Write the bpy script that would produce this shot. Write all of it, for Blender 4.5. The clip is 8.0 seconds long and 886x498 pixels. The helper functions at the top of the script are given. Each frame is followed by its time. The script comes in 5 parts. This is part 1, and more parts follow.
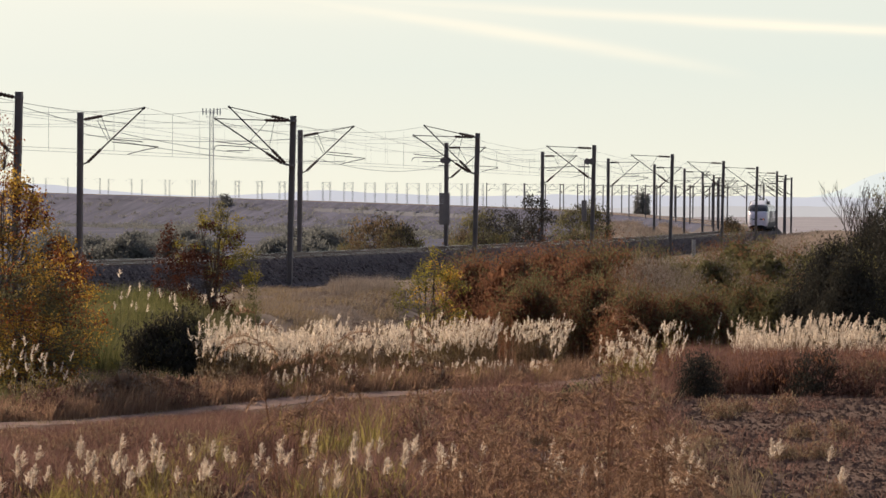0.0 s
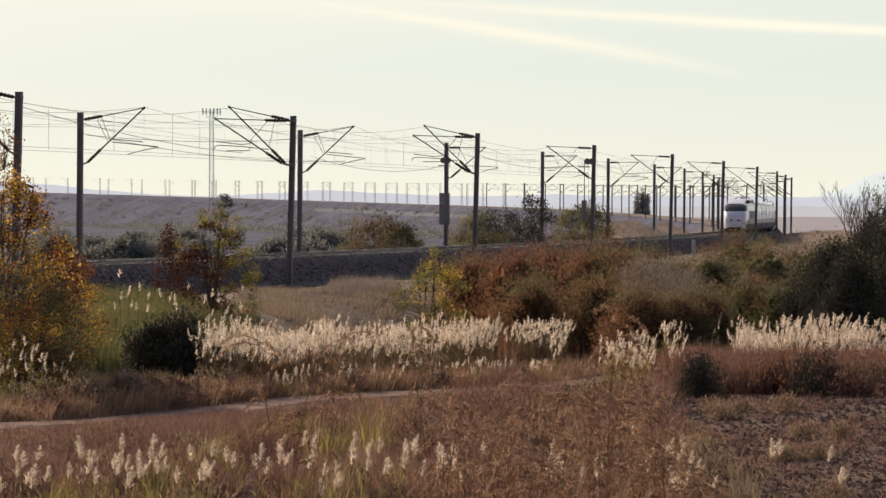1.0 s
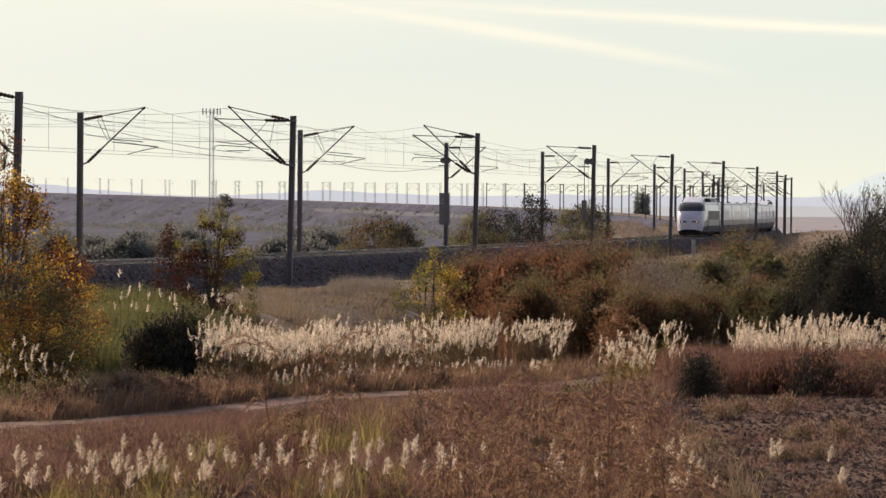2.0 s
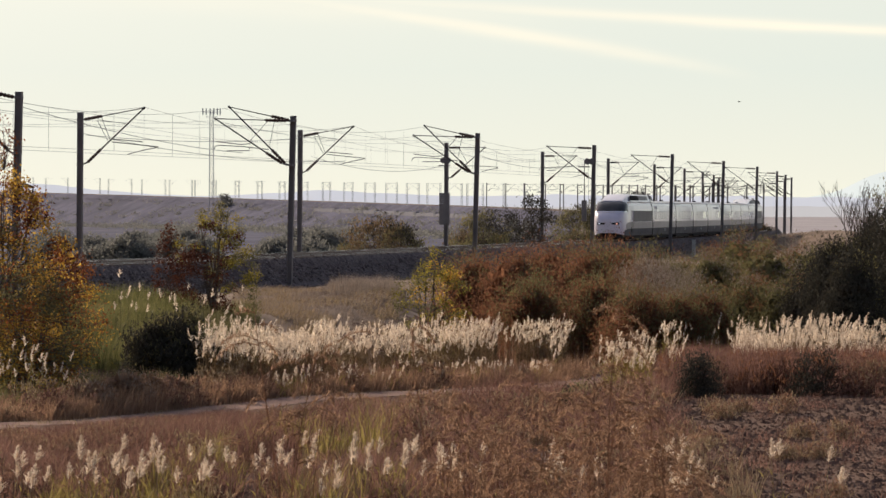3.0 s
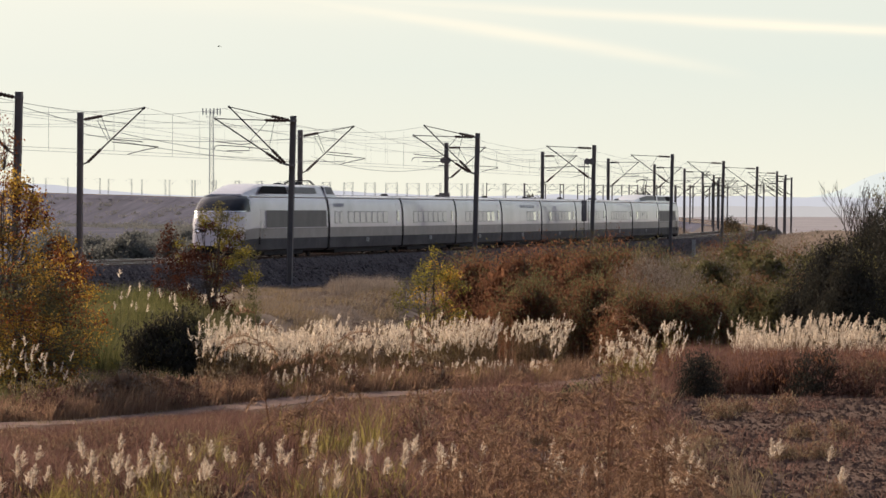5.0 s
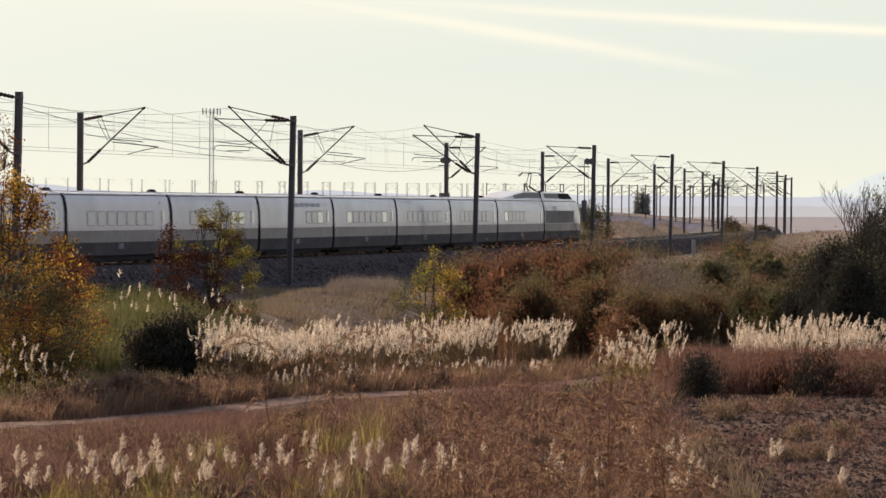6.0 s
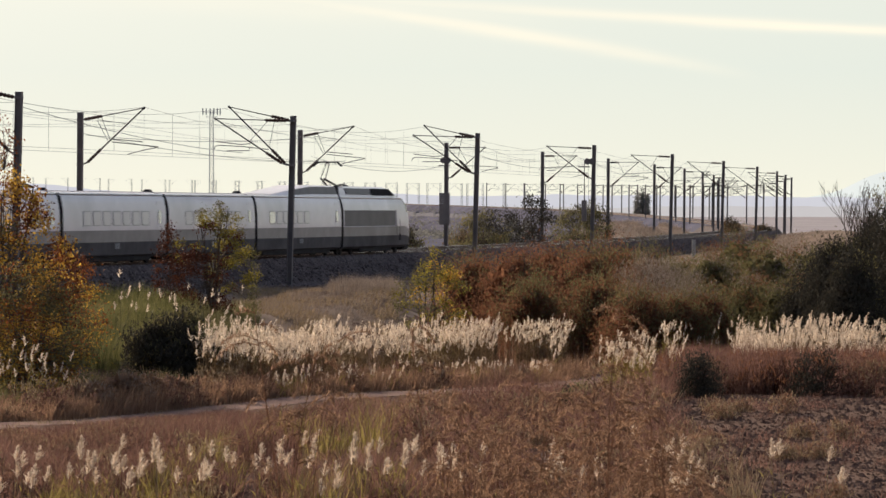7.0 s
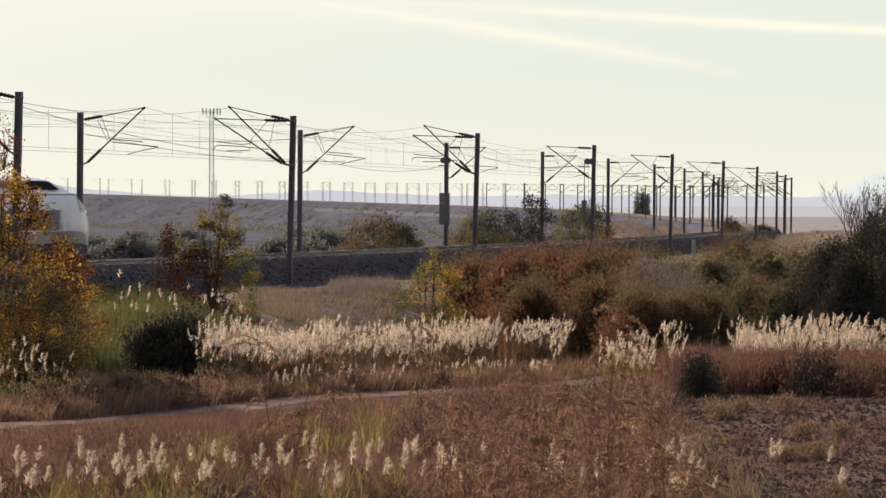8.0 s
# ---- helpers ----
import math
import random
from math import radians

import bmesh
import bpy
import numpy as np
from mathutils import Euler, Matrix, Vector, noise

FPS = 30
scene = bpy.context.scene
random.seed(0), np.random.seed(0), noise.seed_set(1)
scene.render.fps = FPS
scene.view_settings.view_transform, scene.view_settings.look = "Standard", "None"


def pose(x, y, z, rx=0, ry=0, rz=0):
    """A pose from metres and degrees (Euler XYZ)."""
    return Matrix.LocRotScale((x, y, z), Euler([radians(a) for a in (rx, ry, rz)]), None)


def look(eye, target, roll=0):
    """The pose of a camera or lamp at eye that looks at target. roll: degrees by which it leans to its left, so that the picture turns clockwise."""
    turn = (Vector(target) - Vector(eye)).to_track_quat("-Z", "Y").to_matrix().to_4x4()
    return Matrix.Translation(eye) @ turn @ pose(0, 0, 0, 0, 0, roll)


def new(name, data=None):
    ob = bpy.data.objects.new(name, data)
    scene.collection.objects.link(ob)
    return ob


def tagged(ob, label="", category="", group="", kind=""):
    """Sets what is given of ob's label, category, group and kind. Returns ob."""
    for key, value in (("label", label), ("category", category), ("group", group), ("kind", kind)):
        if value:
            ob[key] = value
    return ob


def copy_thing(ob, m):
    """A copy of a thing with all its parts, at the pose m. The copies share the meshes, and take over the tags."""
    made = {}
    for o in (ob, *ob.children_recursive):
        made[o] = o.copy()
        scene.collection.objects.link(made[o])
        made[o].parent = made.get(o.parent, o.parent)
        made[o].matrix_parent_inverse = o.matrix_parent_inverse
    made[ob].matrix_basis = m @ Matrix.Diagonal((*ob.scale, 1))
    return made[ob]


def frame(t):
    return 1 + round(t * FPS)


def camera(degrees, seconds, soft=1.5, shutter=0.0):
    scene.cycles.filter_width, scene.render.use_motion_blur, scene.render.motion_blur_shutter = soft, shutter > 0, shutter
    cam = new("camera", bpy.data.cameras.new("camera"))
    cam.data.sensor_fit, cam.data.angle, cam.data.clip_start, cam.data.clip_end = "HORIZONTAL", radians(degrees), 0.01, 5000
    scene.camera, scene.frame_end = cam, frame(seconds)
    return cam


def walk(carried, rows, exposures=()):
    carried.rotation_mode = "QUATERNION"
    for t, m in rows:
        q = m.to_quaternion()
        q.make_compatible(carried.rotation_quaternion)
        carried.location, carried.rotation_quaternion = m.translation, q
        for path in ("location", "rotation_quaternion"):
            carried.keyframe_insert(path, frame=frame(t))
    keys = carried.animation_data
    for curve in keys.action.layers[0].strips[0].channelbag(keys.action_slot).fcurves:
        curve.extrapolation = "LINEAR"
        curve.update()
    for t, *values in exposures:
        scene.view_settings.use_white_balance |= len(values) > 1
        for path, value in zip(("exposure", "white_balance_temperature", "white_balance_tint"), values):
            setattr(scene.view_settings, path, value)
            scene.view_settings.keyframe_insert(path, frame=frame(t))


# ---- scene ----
# Camera on a bank beside a high-speed line, long lens, standing still.
cam = camera(10.783, 8.0, soft=1.5, shutter=0.15)
EYE = 2.72
walk(cam, [(0.0, pose(0, 0, EYE, 89.4965, 0, 0)), (8.0, pose(0, 0, EYE, 89.4965, 0, 0))], exposures=[(0.0, 0.0), (8.0, 0.0)])

# ---- world and sun: low autumn sun ahead and to the left of the view ----
SUN_AZ, SUN_EL = -34.0, 25.0          # degrees from the view, to the right positive; height
sun_dir = Vector((math.sin(radians(SUN_AZ)) * math.cos(radians(SUN_EL)), math.cos(radians(SUN_AZ)) * math.cos(radians(SUN_EL)), math.sin(radians(SUN_EL))))
world = bpy.data.worlds.new("sky")
scene.world = world
world.use_nodes = True


def build_world(nt):
    nt.nodes.clear()
    out = nt.nodes.new("ShaderNodeOutputWorld")
    bg = nt.nodes.new("ShaderNodeBackground")
    sky = nt.nodes.new("ShaderNodeTexSky")
    sky.sky_type = "NISHITA"
    sky.sun_disc = False
    sky.sun_elevation = radians(SUN_EL)
    sky.sun_rotation = radians(SUN_AZ)
    sky.air_density, sky.dust_density, sky.ozone_density, sky.altitude = 1.0, 3.0, 1.0, 300
    # thin high cloud veils the blue and leaves pale streaks
    geo = nt.nodes.new("ShaderNodeTexCoord")
    sep = nt.nodes.new("ShaderNodeSeparateXYZ")
    nt.links.new(geo.outputs["Generated"], sep.inputs[0])

    def op(kind, a, b=None, c=None):
        n = nt.nodes.new("ShaderNodeMath")
        n.operation = kind
        for i, v in enumerate((a, b, c)):
            if v is None:
                continue
            if isinstance(v, (int, float)):
                n.inputs[i].default_value = v
            else:
                nt.links.new(v, n.inputs[i])
        return n.outputs[0]

    az = op("ARCTAN2", sep.outputs[0], sep.outputs[1])
    el = op("ARCSINE", sep.outputs[2])
    wob = nt.nodes.new("ShaderNodeTexNoise")
    mp = nt.nodes.new("ShaderNodeMapping")
    mp.inputs["Scale"].default_value = (25, 25, 160)
    nt.links.new(geo.outputs["Generated"], mp.inputs[0])
    nt.links.new(mp.outputs[0], wob.inputs["Vector"])
    wob.inputs["Scale"].default_value = 1.0
    wob.inputs["Detail"].default_value = 6
    total = None
    for a0, e0, slope, bow, width, amp, lo, hi in (
            (0.0, 0.0432, -0.0616, 0.0, 0.0011, 0.75, -0.05, 0.30),
            (0.0, 0.0395, -0.155, -0.28, 0.0014, 0.85, -0.08, 0.068),
            (-0.02, 0.0425, -0.05, 0.0, 0.0030, 0.35, -0.12, 0.03)):
        x = op("SUBTRACT", az, a0)
        line = op("ADD", op("ADD", e0, op("MULTIPLY", x, slope)), op("MULTIPLY", op("MULTIPLY", x, x), bow))
        dist = op("DIVIDE", op("ABSOLUTE", op("SUBTRACT", op("ADD", el, op("MULTIPLY", op("SUBTRACT", wob.outputs[0], 0.5), 0.0016)), line)), width)
        fall = op("POWER", 2.718, op("MULTIPLY", op("MULTIPLY", dist, dist), -1.0))
        fade = op("MULTIPLY", op("SMOOTH_MIN", 1.0, op("MAXIMUM", op("MULTIPLY", op("SUBTRACT", hi, az), 18.0), 0.0), 0.2),
                  op("MINIMUM", 1.0, op("MAXIMUM", op("MULTIPLY", op("SUBTRACT", az, lo), 8.0), 0.0)))
        veil = op("MULTIPLY", op("MULTIPLY", fall, fade), op("MULTIPLY", amp, op("ADD", 0.35, wob.outputs[0])))
        total = veil if total is None else op("MAXIMUM", total, veil)
    tint = nt.nodes.new("ShaderNodeMix")
    tint.data_type, tint.blend_type = "RGBA", "MULTIPLY"
    tint.inputs["Factor"].default_value = 1.0
    nt.links.new(sky.outputs[0], tint.inputs["A"])
    tint.inputs["B"].default_value = SKY_TINT
    cloud = nt.nodes.new("ShaderNodeMix")
    cloud.data_type = "RGBA"
    nt.links.new(total, cloud.inputs["Factor"])
    # an even milky veil, thickest low down
    haze_mix = nt.nodes.new("ShaderNodeMix")
    haze_mix.data_type = "RGBA"
    toward = nt.nodes.new("ShaderNodeVectorMath")
    toward.operation = "DOT_PRODUCT"
    nt.links.new(geo.outputs["Generated"], toward.inputs[0])
    toward.inputs[1].default_value = sun_dir
    aureole = op("MINIMUM", 1.0, op("MAXIMUM", 0.2, op("MULTIPLY_ADD", toward.outputs["Value"], 0.85, 0.40)))
    nt.links.new(op("MULTIPLY", op("MULTIPLY", 0.92, aureole), op("POWER", 2.718, op("MULTIPLY", op("MAXIMUM", el, 0.0), -2.4))), haze_mix.inputs["Factor"])
    nt.links.new(tint.outputs["Result"], haze_mix.inputs["A"])
    tone = nt.nodes.new("ShaderNodeMix")
    tone.data_type = "RGBA"
    nt.links.new(op("MINIMUM", 1.0, op("MULTIPLY", op("MAXIMUM", el, 0.0), 34.0)), tone.inputs["Factor"])
    tone.inputs["A"].default_value, tone.inputs["B"].default_value = VEIL_LOW, VEIL
    nt.links.new(tone.outputs["Result"], haze_mix.inputs["B"])
    nt.links.new(haze_mix.outputs["Result"], cloud.inputs["A"])
    cloud.inputs["B"].default_value = CLOUD
    nt.links.new(cloud.outputs["Result"], bg.inputs[0])
    bg.inputs[1].default_value = SKY_STRENGTH
    nt.links.new(bg.outputs[0], out.inputs[0])


SKY_TINT = (1.06, 0.93, 1.02, 1)
CLOUD = (10.6, 9.5, 7.5, 1)
VEIL = (7.25, 8.1, 7.5, 1)
VEIL_LOW = (8.9, 8.8, 7.4, 1)
SKY_STRENGTH = 0.11
build_world(world.node_tree)
sun = new("sun", bpy.data.lights.new("sun", "SUN"))
sun.data.energy, sun.data.angle, sun.data.color = 5.0, radians(0.6), (1.0, 0.83, 0.65)
sun.matrix_world = look(sun_dir * 50, (0, 0, 0))


# ---- materials ----
def material(name, a, b, scale=3.0, rough=0.8, metal=0.0, bump=0.0, fine=40.0, clear=0.0, spec=0.5, leafy=0.0, wear=None, island=False):
    """Two tones mixed by coarse and fine noise; leafy: the share of light that passes through; wear: a third tone in blotches."""
    m = bpy.data.materials.new(name)
    m.use_nodes = True
    nt = m.node_tree
    bsdf = nt.nodes["Principled BSDF"]
    out = nt.nodes["Material Output"]
    tc = nt.nodes.new("ShaderNodeTexCoord")
    n1 = nt.nodes.new("ShaderNodeTexNoise")
    n1.inputs["Scale"].default_value, n1.inputs["Detail"].default_value = scale, 5
    n2 = nt.nodes.new("ShaderNodeTexNoise")
    n2.inputs["Scale"].default_value, n2.inputs["Detail"].default_value = fine, 3
    for n in (n1, n2):
        nt.links.new(tc.outputs["Object"], n.inputs["Vector"])
    add = nt.nodes.new("ShaderNodeMath")
    add.operation = "MULTIPLY_ADD"
    nt.links.new(n2.outputs[0], add.inputs[0])
    add.inputs[1].default_value = 0.6
    nt.links.new(n1.outputs[0], add.inputs[2])
    src = add.outputs[0]
    if island:
        geo = nt.nodes.new("ShaderNodeNewGeometry")
        mix = nt.nodes.new("ShaderNodeMath")
        mix.operation = "MULTIPLY_ADD"
        nt.links.new(geo.outputs["Random Per Island"], mix.inputs[0])
        mix.inputs[1].default_value = 0.55
        sub = nt.nodes.new("ShaderNodeMath")
        sub.operation = "SUBTRACT"
        nt.links.new(src, sub.inputs[0])
        sub.inputs[1].default_value = 0.27
        nt.links.new(sub.outputs[0], mix.inputs[2])
        src = mix.outputs[0]
    ramp = nt.nodes.new("ShaderNodeValToRGB")
    ramp.color_ramp.elements[0].position, ramp.color_ramp.elements[1].position = 0.52, 1.05
    ramp.color_ramp.elements[0].color, ramp.color_ramp.elements[1].color = (*a, 1), (*b, 1)
    nt.links.new(src, ramp.inputs[0])
    col = ramp.outputs[0]
    if wear:
        n3 = nt.nodes.new("ShaderNodeTexNoise")
        n3.inputs["Scale"].default_value, n3.inputs["Detail"].default_value = scale * 0.35, 7
        nt.links.new(tc.outputs["Object"], n3.inputs["Vector"])
        r3 = nt.nodes.new("ShaderNodeValToRGB")
        r3.color_ramp.elements[0].position, r3.color_ramp.elements[1].position = 0.5, 0.68
        nt.links.new(n3.outputs[0], r3.inputs[0])
        mx = nt.nodes.new("ShaderNodeMix")
        mx.data_type = "RGBA"
        nt.links.new(r3.outputs[0], mx.inputs["Factor"])
        nt.links.new(col, mx.inputs["A"])
        mx.inputs["B"].default_value = (*wear, 1)
        col = mx.outputs["Result"]
    nt.links.new(col, bsdf.inputs["Base Color"])
    bsdf.inputs["Roughness"].default_value, bsdf.inputs["Metallic"].default_value = rough, metal
    bsdf.inputs["Coat Weight"].default_value, bsdf.inputs["Specular IOR Level"].default_value = clear, spec
    bsdf.inputs["Coat Roughness"].default_value = 0.07
    if bump:
        bp = nt.nodes.new("ShaderNodeBump")
        bp.inputs["Strength"].default_value, bp.inputs["Distance"].default_value = bump, 0.05
        nt.links.new(add.outputs[0], bp.inputs["Height"])
        nt.links.new(bp.outputs[0], bsdf.inputs["Normal"])
    if leafy:
        bsdf.inputs["Specular IOR Level"].default_value = 0.15
        tr = nt.nodes.new("ShaderNodeBsdfTranslucent")
        nt.links.new(col, tr.inputs[0])
        ms = nt.nodes.new("ShaderNodeMixShader")
        ms.inputs[0].default_value = leafy
        nt.links.new(bsdf.outputs[0], ms.inputs[1])
        nt.links.new(tr.outputs[0], ms.inputs[2])
        nt.links.new(ms.outputs[0], out.inputs[0])
    return m


def glow(name, color, strength):
    m = bpy.data.materials.new(name)
    m.use_nodes = True
    b = m.node_tree.nodes["Principled BSDF"]
    b.inputs["Base Color"].default_value = (*color, 1)
    b.inputs["Emission Color"].default_value, b.inputs["Emission Strength"].default_value = (*color, 1), strength
    return m


SOIL = material("dry_soil", (0.085, 0.048, 0.034), (0.17, 0.105, 0.075), 0.35, 0.95, bump=0.6, fine=9, wear=(0.13, 0.07, 0.048), spec=0.05)
TAN = material("pale_earth", (0.17, 0.12, 0.09), (0.30, 0.225, 0.165), 0.5, 0.95, bump=0.5, fine=6, wear=(0.15, 0.105, 0.075), spec=0.05)
TRACKDIRT = material("trodden_earth", (0.24, 0.15, 0.118), (0.33, 0.222, 0.175), 0.8, 0.95, bump=0.4, fine=12, spec=0.05)
BALLAST = material("ballast_stone", (0.052, 0.042, 0.040), (0.17, 0.139, 0.132), 2.0, 0.9, bump=1.0, fine=14, spec=0.05)
STONE = material("loose_ballast_stone", (0.062, 0.051, 0.048), (0.24, 0.198, 0.185), 3.0, 0.9, island=True, spec=0.05)
RAIL = material("worn_rail_steel", (0.35, 0.33, 0.31), (0.6, 0.57, 0.53), 4, 0.2, 1.0)
RAILSIDE = material("rusty_rail_side", (0.08, 0.045, 0.03), (0.14, 0.08, 0.055), 6, 0.8)
CONCRETE = material("weathered_concrete", (0.30, 0.285, 0.26), (0.46, 0.44, 0.40), 1.5, 0.9, bump=0.2)
MASTSTEEL = material("dark_mast_steel", (0.125, 0.112, 0.107), (0.20, 0.178, 0.168), 1.2, 0.75, 0.0, wear=(0.19, 0.15, 0.13))
TUBE = material("weathered_tube_steel", (0.035, 0.032, 0.03), (0.08, 0.072, 0.066), 2, 0.6, 0.4)
INSULATOR = material("brown_insulator_glaze", (0.04, 0.022, 0.016), (0.07, 0.04, 0.03), 5, 0.6, spec=0.2)
WIRE = material("weathered_copper_wire", (0.10, 0.09, 0.085), (0.16, 0.15, 0.14), 3, 0.5, 0.6)
# real galvanised steel; on the far masts its paleness stands for haze
GALV = material("galvanised_and_hazed_steel", (0.24, 0.24, 0.25), (0.36, 0.36, 0.37), 1, 0.6, 0.3)
WHITE = material("white_coach_paint", (0.655, 0.582, 0.638), (0.765, 0.685, 0.745), 0.5, 0.36, clear=0.5, fine=2.2, wear=(0.56, 0.50, 0.545))
# silvery tone made for the bright highlight line of the roof
ROOF = material("roof_highlight_silver", (0.66, 0.64, 0.63), (0.8, 0.78, 0.76), 0.8, 0.3, 0.5)
GREY = material("grey_coach_paint", (0.165, 0.152, 0.158), (0.24, 0.22, 0.225), 0.6, 0.45, clear=0.15, fine=3, wear=(0.12, 0.115, 0.11))
BLACK = material("sooty_underframe_steel", (0.018, 0.016, 0.017), (0.046, 0.042, 0.042), 1.5, 0.85, spec=0.15)
SKIRT = material("dirty_dark_grey_skirt_paint", (0.062, 0.057, 0.060), (0.115, 0.105, 0.109), 0.7, 0.7, fine=3, wear=(0.045, 0.042, 0.043), spec=0.2)
GRILLE = material("grey_grille_paint", (0.13, 0.115, 0.107), (0.185, 0.165, 0.153), 1.0, 0.55)
RUBBER = material("black_gaiter_rubber", (0.012, 0.012, 0.012), (0.03, 0.03, 0.03), 3, 0.9)
PANE = material("dark_coach_glass", (0.10, 0.10, 0.095), (0.16, 0.155, 0.145), 0.4, 0.04, spec=1.0, clear=1.0)
# cream pane tone: the sky's reflection put into the base colour
SKYPANE = material("cream_sky_reflection", (0.60, 0.555, 0.56), (0.70, 0.65, 0.655), 0.8, 0.3, clear=0.35)
SCREEN = material("tinted_windscreen_glass", (0.012, 0.013, 0.016), (0.03, 0.032, 0.036), 0.6, 0.12, spec=0.08)
DARKGRILLE = material("black_slatted_grille", (0.012, 0.011, 0.011), (0.028, 0.026, 0.026), 2, 0.9, spec=0.1)
CHROME = material("bright_metal_trim", (0.7, 0.7, 0.7), (0.8, 0.8, 0.8), 2, 0.15, 1.0)
GALVFRAME = material("grey_window_rubber", (0.30, 0.285, 0.29), (0.40, 0.38, 0.385), 2, 0.6)
LAMP = glow("warm_headlamp", (1.0, 0.46, 0.32), 0.8)
LAMPDIM = glow("pale_headlamp", (0.75, 0.76, 0.85), 0.5)

BARK = material("grey_brown_bark", (0.06, 0.042, 0.032), (0.13, 0.095, 0.07), 5, 0.9)
DARKRED = material("dark_red_leaf", (0.055, 0.02, 0.013), (0.15, 0.055, 0.03), 0.9, 0.7, leafy=0.3, island=True)
GOLD = material("golden_autumn_leaf", (0.36, 0.21, 0.04), (0.66, 0.42, 0.075), 0.9, 0.6, leafy=0.55, island=True)
RUSSET = material("russet_autumn_leaf", (0.14, 0.045, 0.018), (0.34, 0.13, 0.045), 0.9, 0.7, leafy=0.45, island=True)
LIME = material("yellow_green_leaf", (0.15, 0.13, 0.026), (0.35, 0.285, 0.06), 0.9, 0.6, leafy=0.5, island=True)
OLIVE = material("olive_leaf", (0.115, 0.107, 0.048), (0.215, 0.19, 0.088), 0.9, 0.7, leafy=0.5, island=True)
DARKLEAF = material("dark_evergreen_leaf", (0.045, 0.042, 0.033), (0.075, 0.068, 0.050), 1.2, 0.9, leafy=0.2, spec=0.1, island=True)
TAMARISK = material("rust_brown_tamarisk", (0.165, 0.077, 0.045), (0.255, 0.122, 0.068), 0.5, 0.85, leafy=0.6, island=True)
REDGRASS = material("red_brown_dry_grass", (0.10, 0.05, 0.039), (0.27, 0.155, 0.12), 0.25, 0.85, leafy=0.55, spec=0.05, island=True)
STRAW = material("straw_dry_grass", (0.24, 0.17, 0.095), (0.42, 0.32, 0.20), 0.6, 0.85, leafy=0.35, island=True)
GREENGRASS = material("green_rush_grass", (0.085, 0.088, 0.030), (0.23, 0.215, 0.085), 0.5, 0.75, leafy=0.45, island=True)
PLUME = material("silky_reed_plume", (0.55, 0.44, 0.33), (0.85, 0.74, 0.60), 1.5, 0.8, leafy=0.6, island=True)
REEDLEAF = material("yellowing_reed_leaf", (0.20, 0.16, 0.045), (0.44, 0.35, 0.12), 0.8, 0.7, leafy=0.4, island=True)
WEED = material("brown_dead_weed", (0.16, 0.088, 0.055), (0.36, 0.22, 0.145), 1.2, 0.9, leafy=0.4, island=True)
NEARWEED = material("tan_brown_dead_weed", (0.20, 0.12, 0.076), (0.42, 0.27, 0.175), 4, 0.9, leafy=0.6, island=True)
GREYBRUSH = material("grey_tan_brush", (0.22, 0.17, 0.13), (0.38, 0.31, 0.25), 0.7, 0.9, leafy=0.3, island=True)
# leaf tone greyed and paled to put haze on the distant plants
FARSCRUB = material("hazed_grey_green_scrub", (0.15, 0.15, 0.14), (0.21, 0.21, 0.185), 0.4, 0.9, leafy=0.6, island=True)
REEDSTRAW = material("brown_reed_stalk", (0.13, 0.085, 0.045), (0.27, 0.19, 0.10), 0.5, 0.8, leafy=0.3, island=True)
SLEEPER = material("dusty_sleeper_concrete", (0.09, 0.08, 0.072), (0.15, 0.135, 0.12), 2, 0.9, spec=0.05)
CLOD = material("brown_soil_clod", (0.075, 0.045, 0.033), (0.16, 0.10, 0.075), 1.4, 0.9, spec=0.05, island=True)


# ---- plan of the line: one circle of 3783 m radius, bending left as it leaves ----
R, HEAD = 3782.7, 0.18207
X0, Y0 = -4.978, 281.162
CX, CY = X0 - R * math.cos(HEAD), Y0 + R * math.sin(HEAD)


CLIMB = ((480, -0.389), (600, -0.46), (726, -0.12), (858, 0.62), (990, 1.45), (1166, 2.6), (1430, 4.2), (1738, 6.7), (2046, 9.75), (2800, 18.0))


def rail_z(s):
    """Height of the rail: a slight fall, then a climb to the far crest."""
    if s < 600:
        return -0.00081 * s
    for k in range(1, len(CLIMB) - 1):
        (sa, za), (s0, z0), (s1, z1) = CLIMB[k - 1], CLIMB[k], CLIMB[k + 1]
        if s <= s1 or k == len(CLIMB) - 2:
            sb, zb = CLIMB[k + 2] if k + 2 < len(CLIMB) else (s1 + 500, z1 + 5.5)
            h, t = s1 - s0, (s - s0) / (s1 - s0)
            m0, m1 = (z1 - za) / (s1 - sa) * h, (zb - z0) / (sb - s0) * h
            return (2 * t ** 3 - 3 * t * t + 1) * z0 + (t ** 3 - 2 * t * t + t) * m0 + (3 * t * t - 2 * t ** 3) * z1 + (t ** 3 - t * t) * m1


def line(s, off=0.0, z=0.0):
    """A point s metres along the near track, off metres to its outer side, z over the rail; and the heading there."""
    a = HEAD - s / R
    return Vector((CX + (R + off) * math.cos(a), CY - (R + off) * math.sin(a), rail_z(s) + z)), a


def line_sd(x, y):
    dx, dy = x - CX, y - CY
    return (HEAD + math.atan2(dy, dx)) * R, math.hypot(dx, dy) - R


def smooth(a, b, v):
    t = min(1.0, max(0.0, (v - a) / (b - a)))
    return t * t * (3 - 2 * t)


MOUNDS = ((13.5, 520, 3.6, 9, 60), (20.5, 560, 1.7, 5.5, 45), (27.5, 600, 2.2, 4.5, 40), (46, 560, 1.5, 5, 45), (55, 640, 1.6, 9, 60), (-3.0, 226, 0.5, 3.5, 14), (10.0, 262, 0.7, 4, 16))


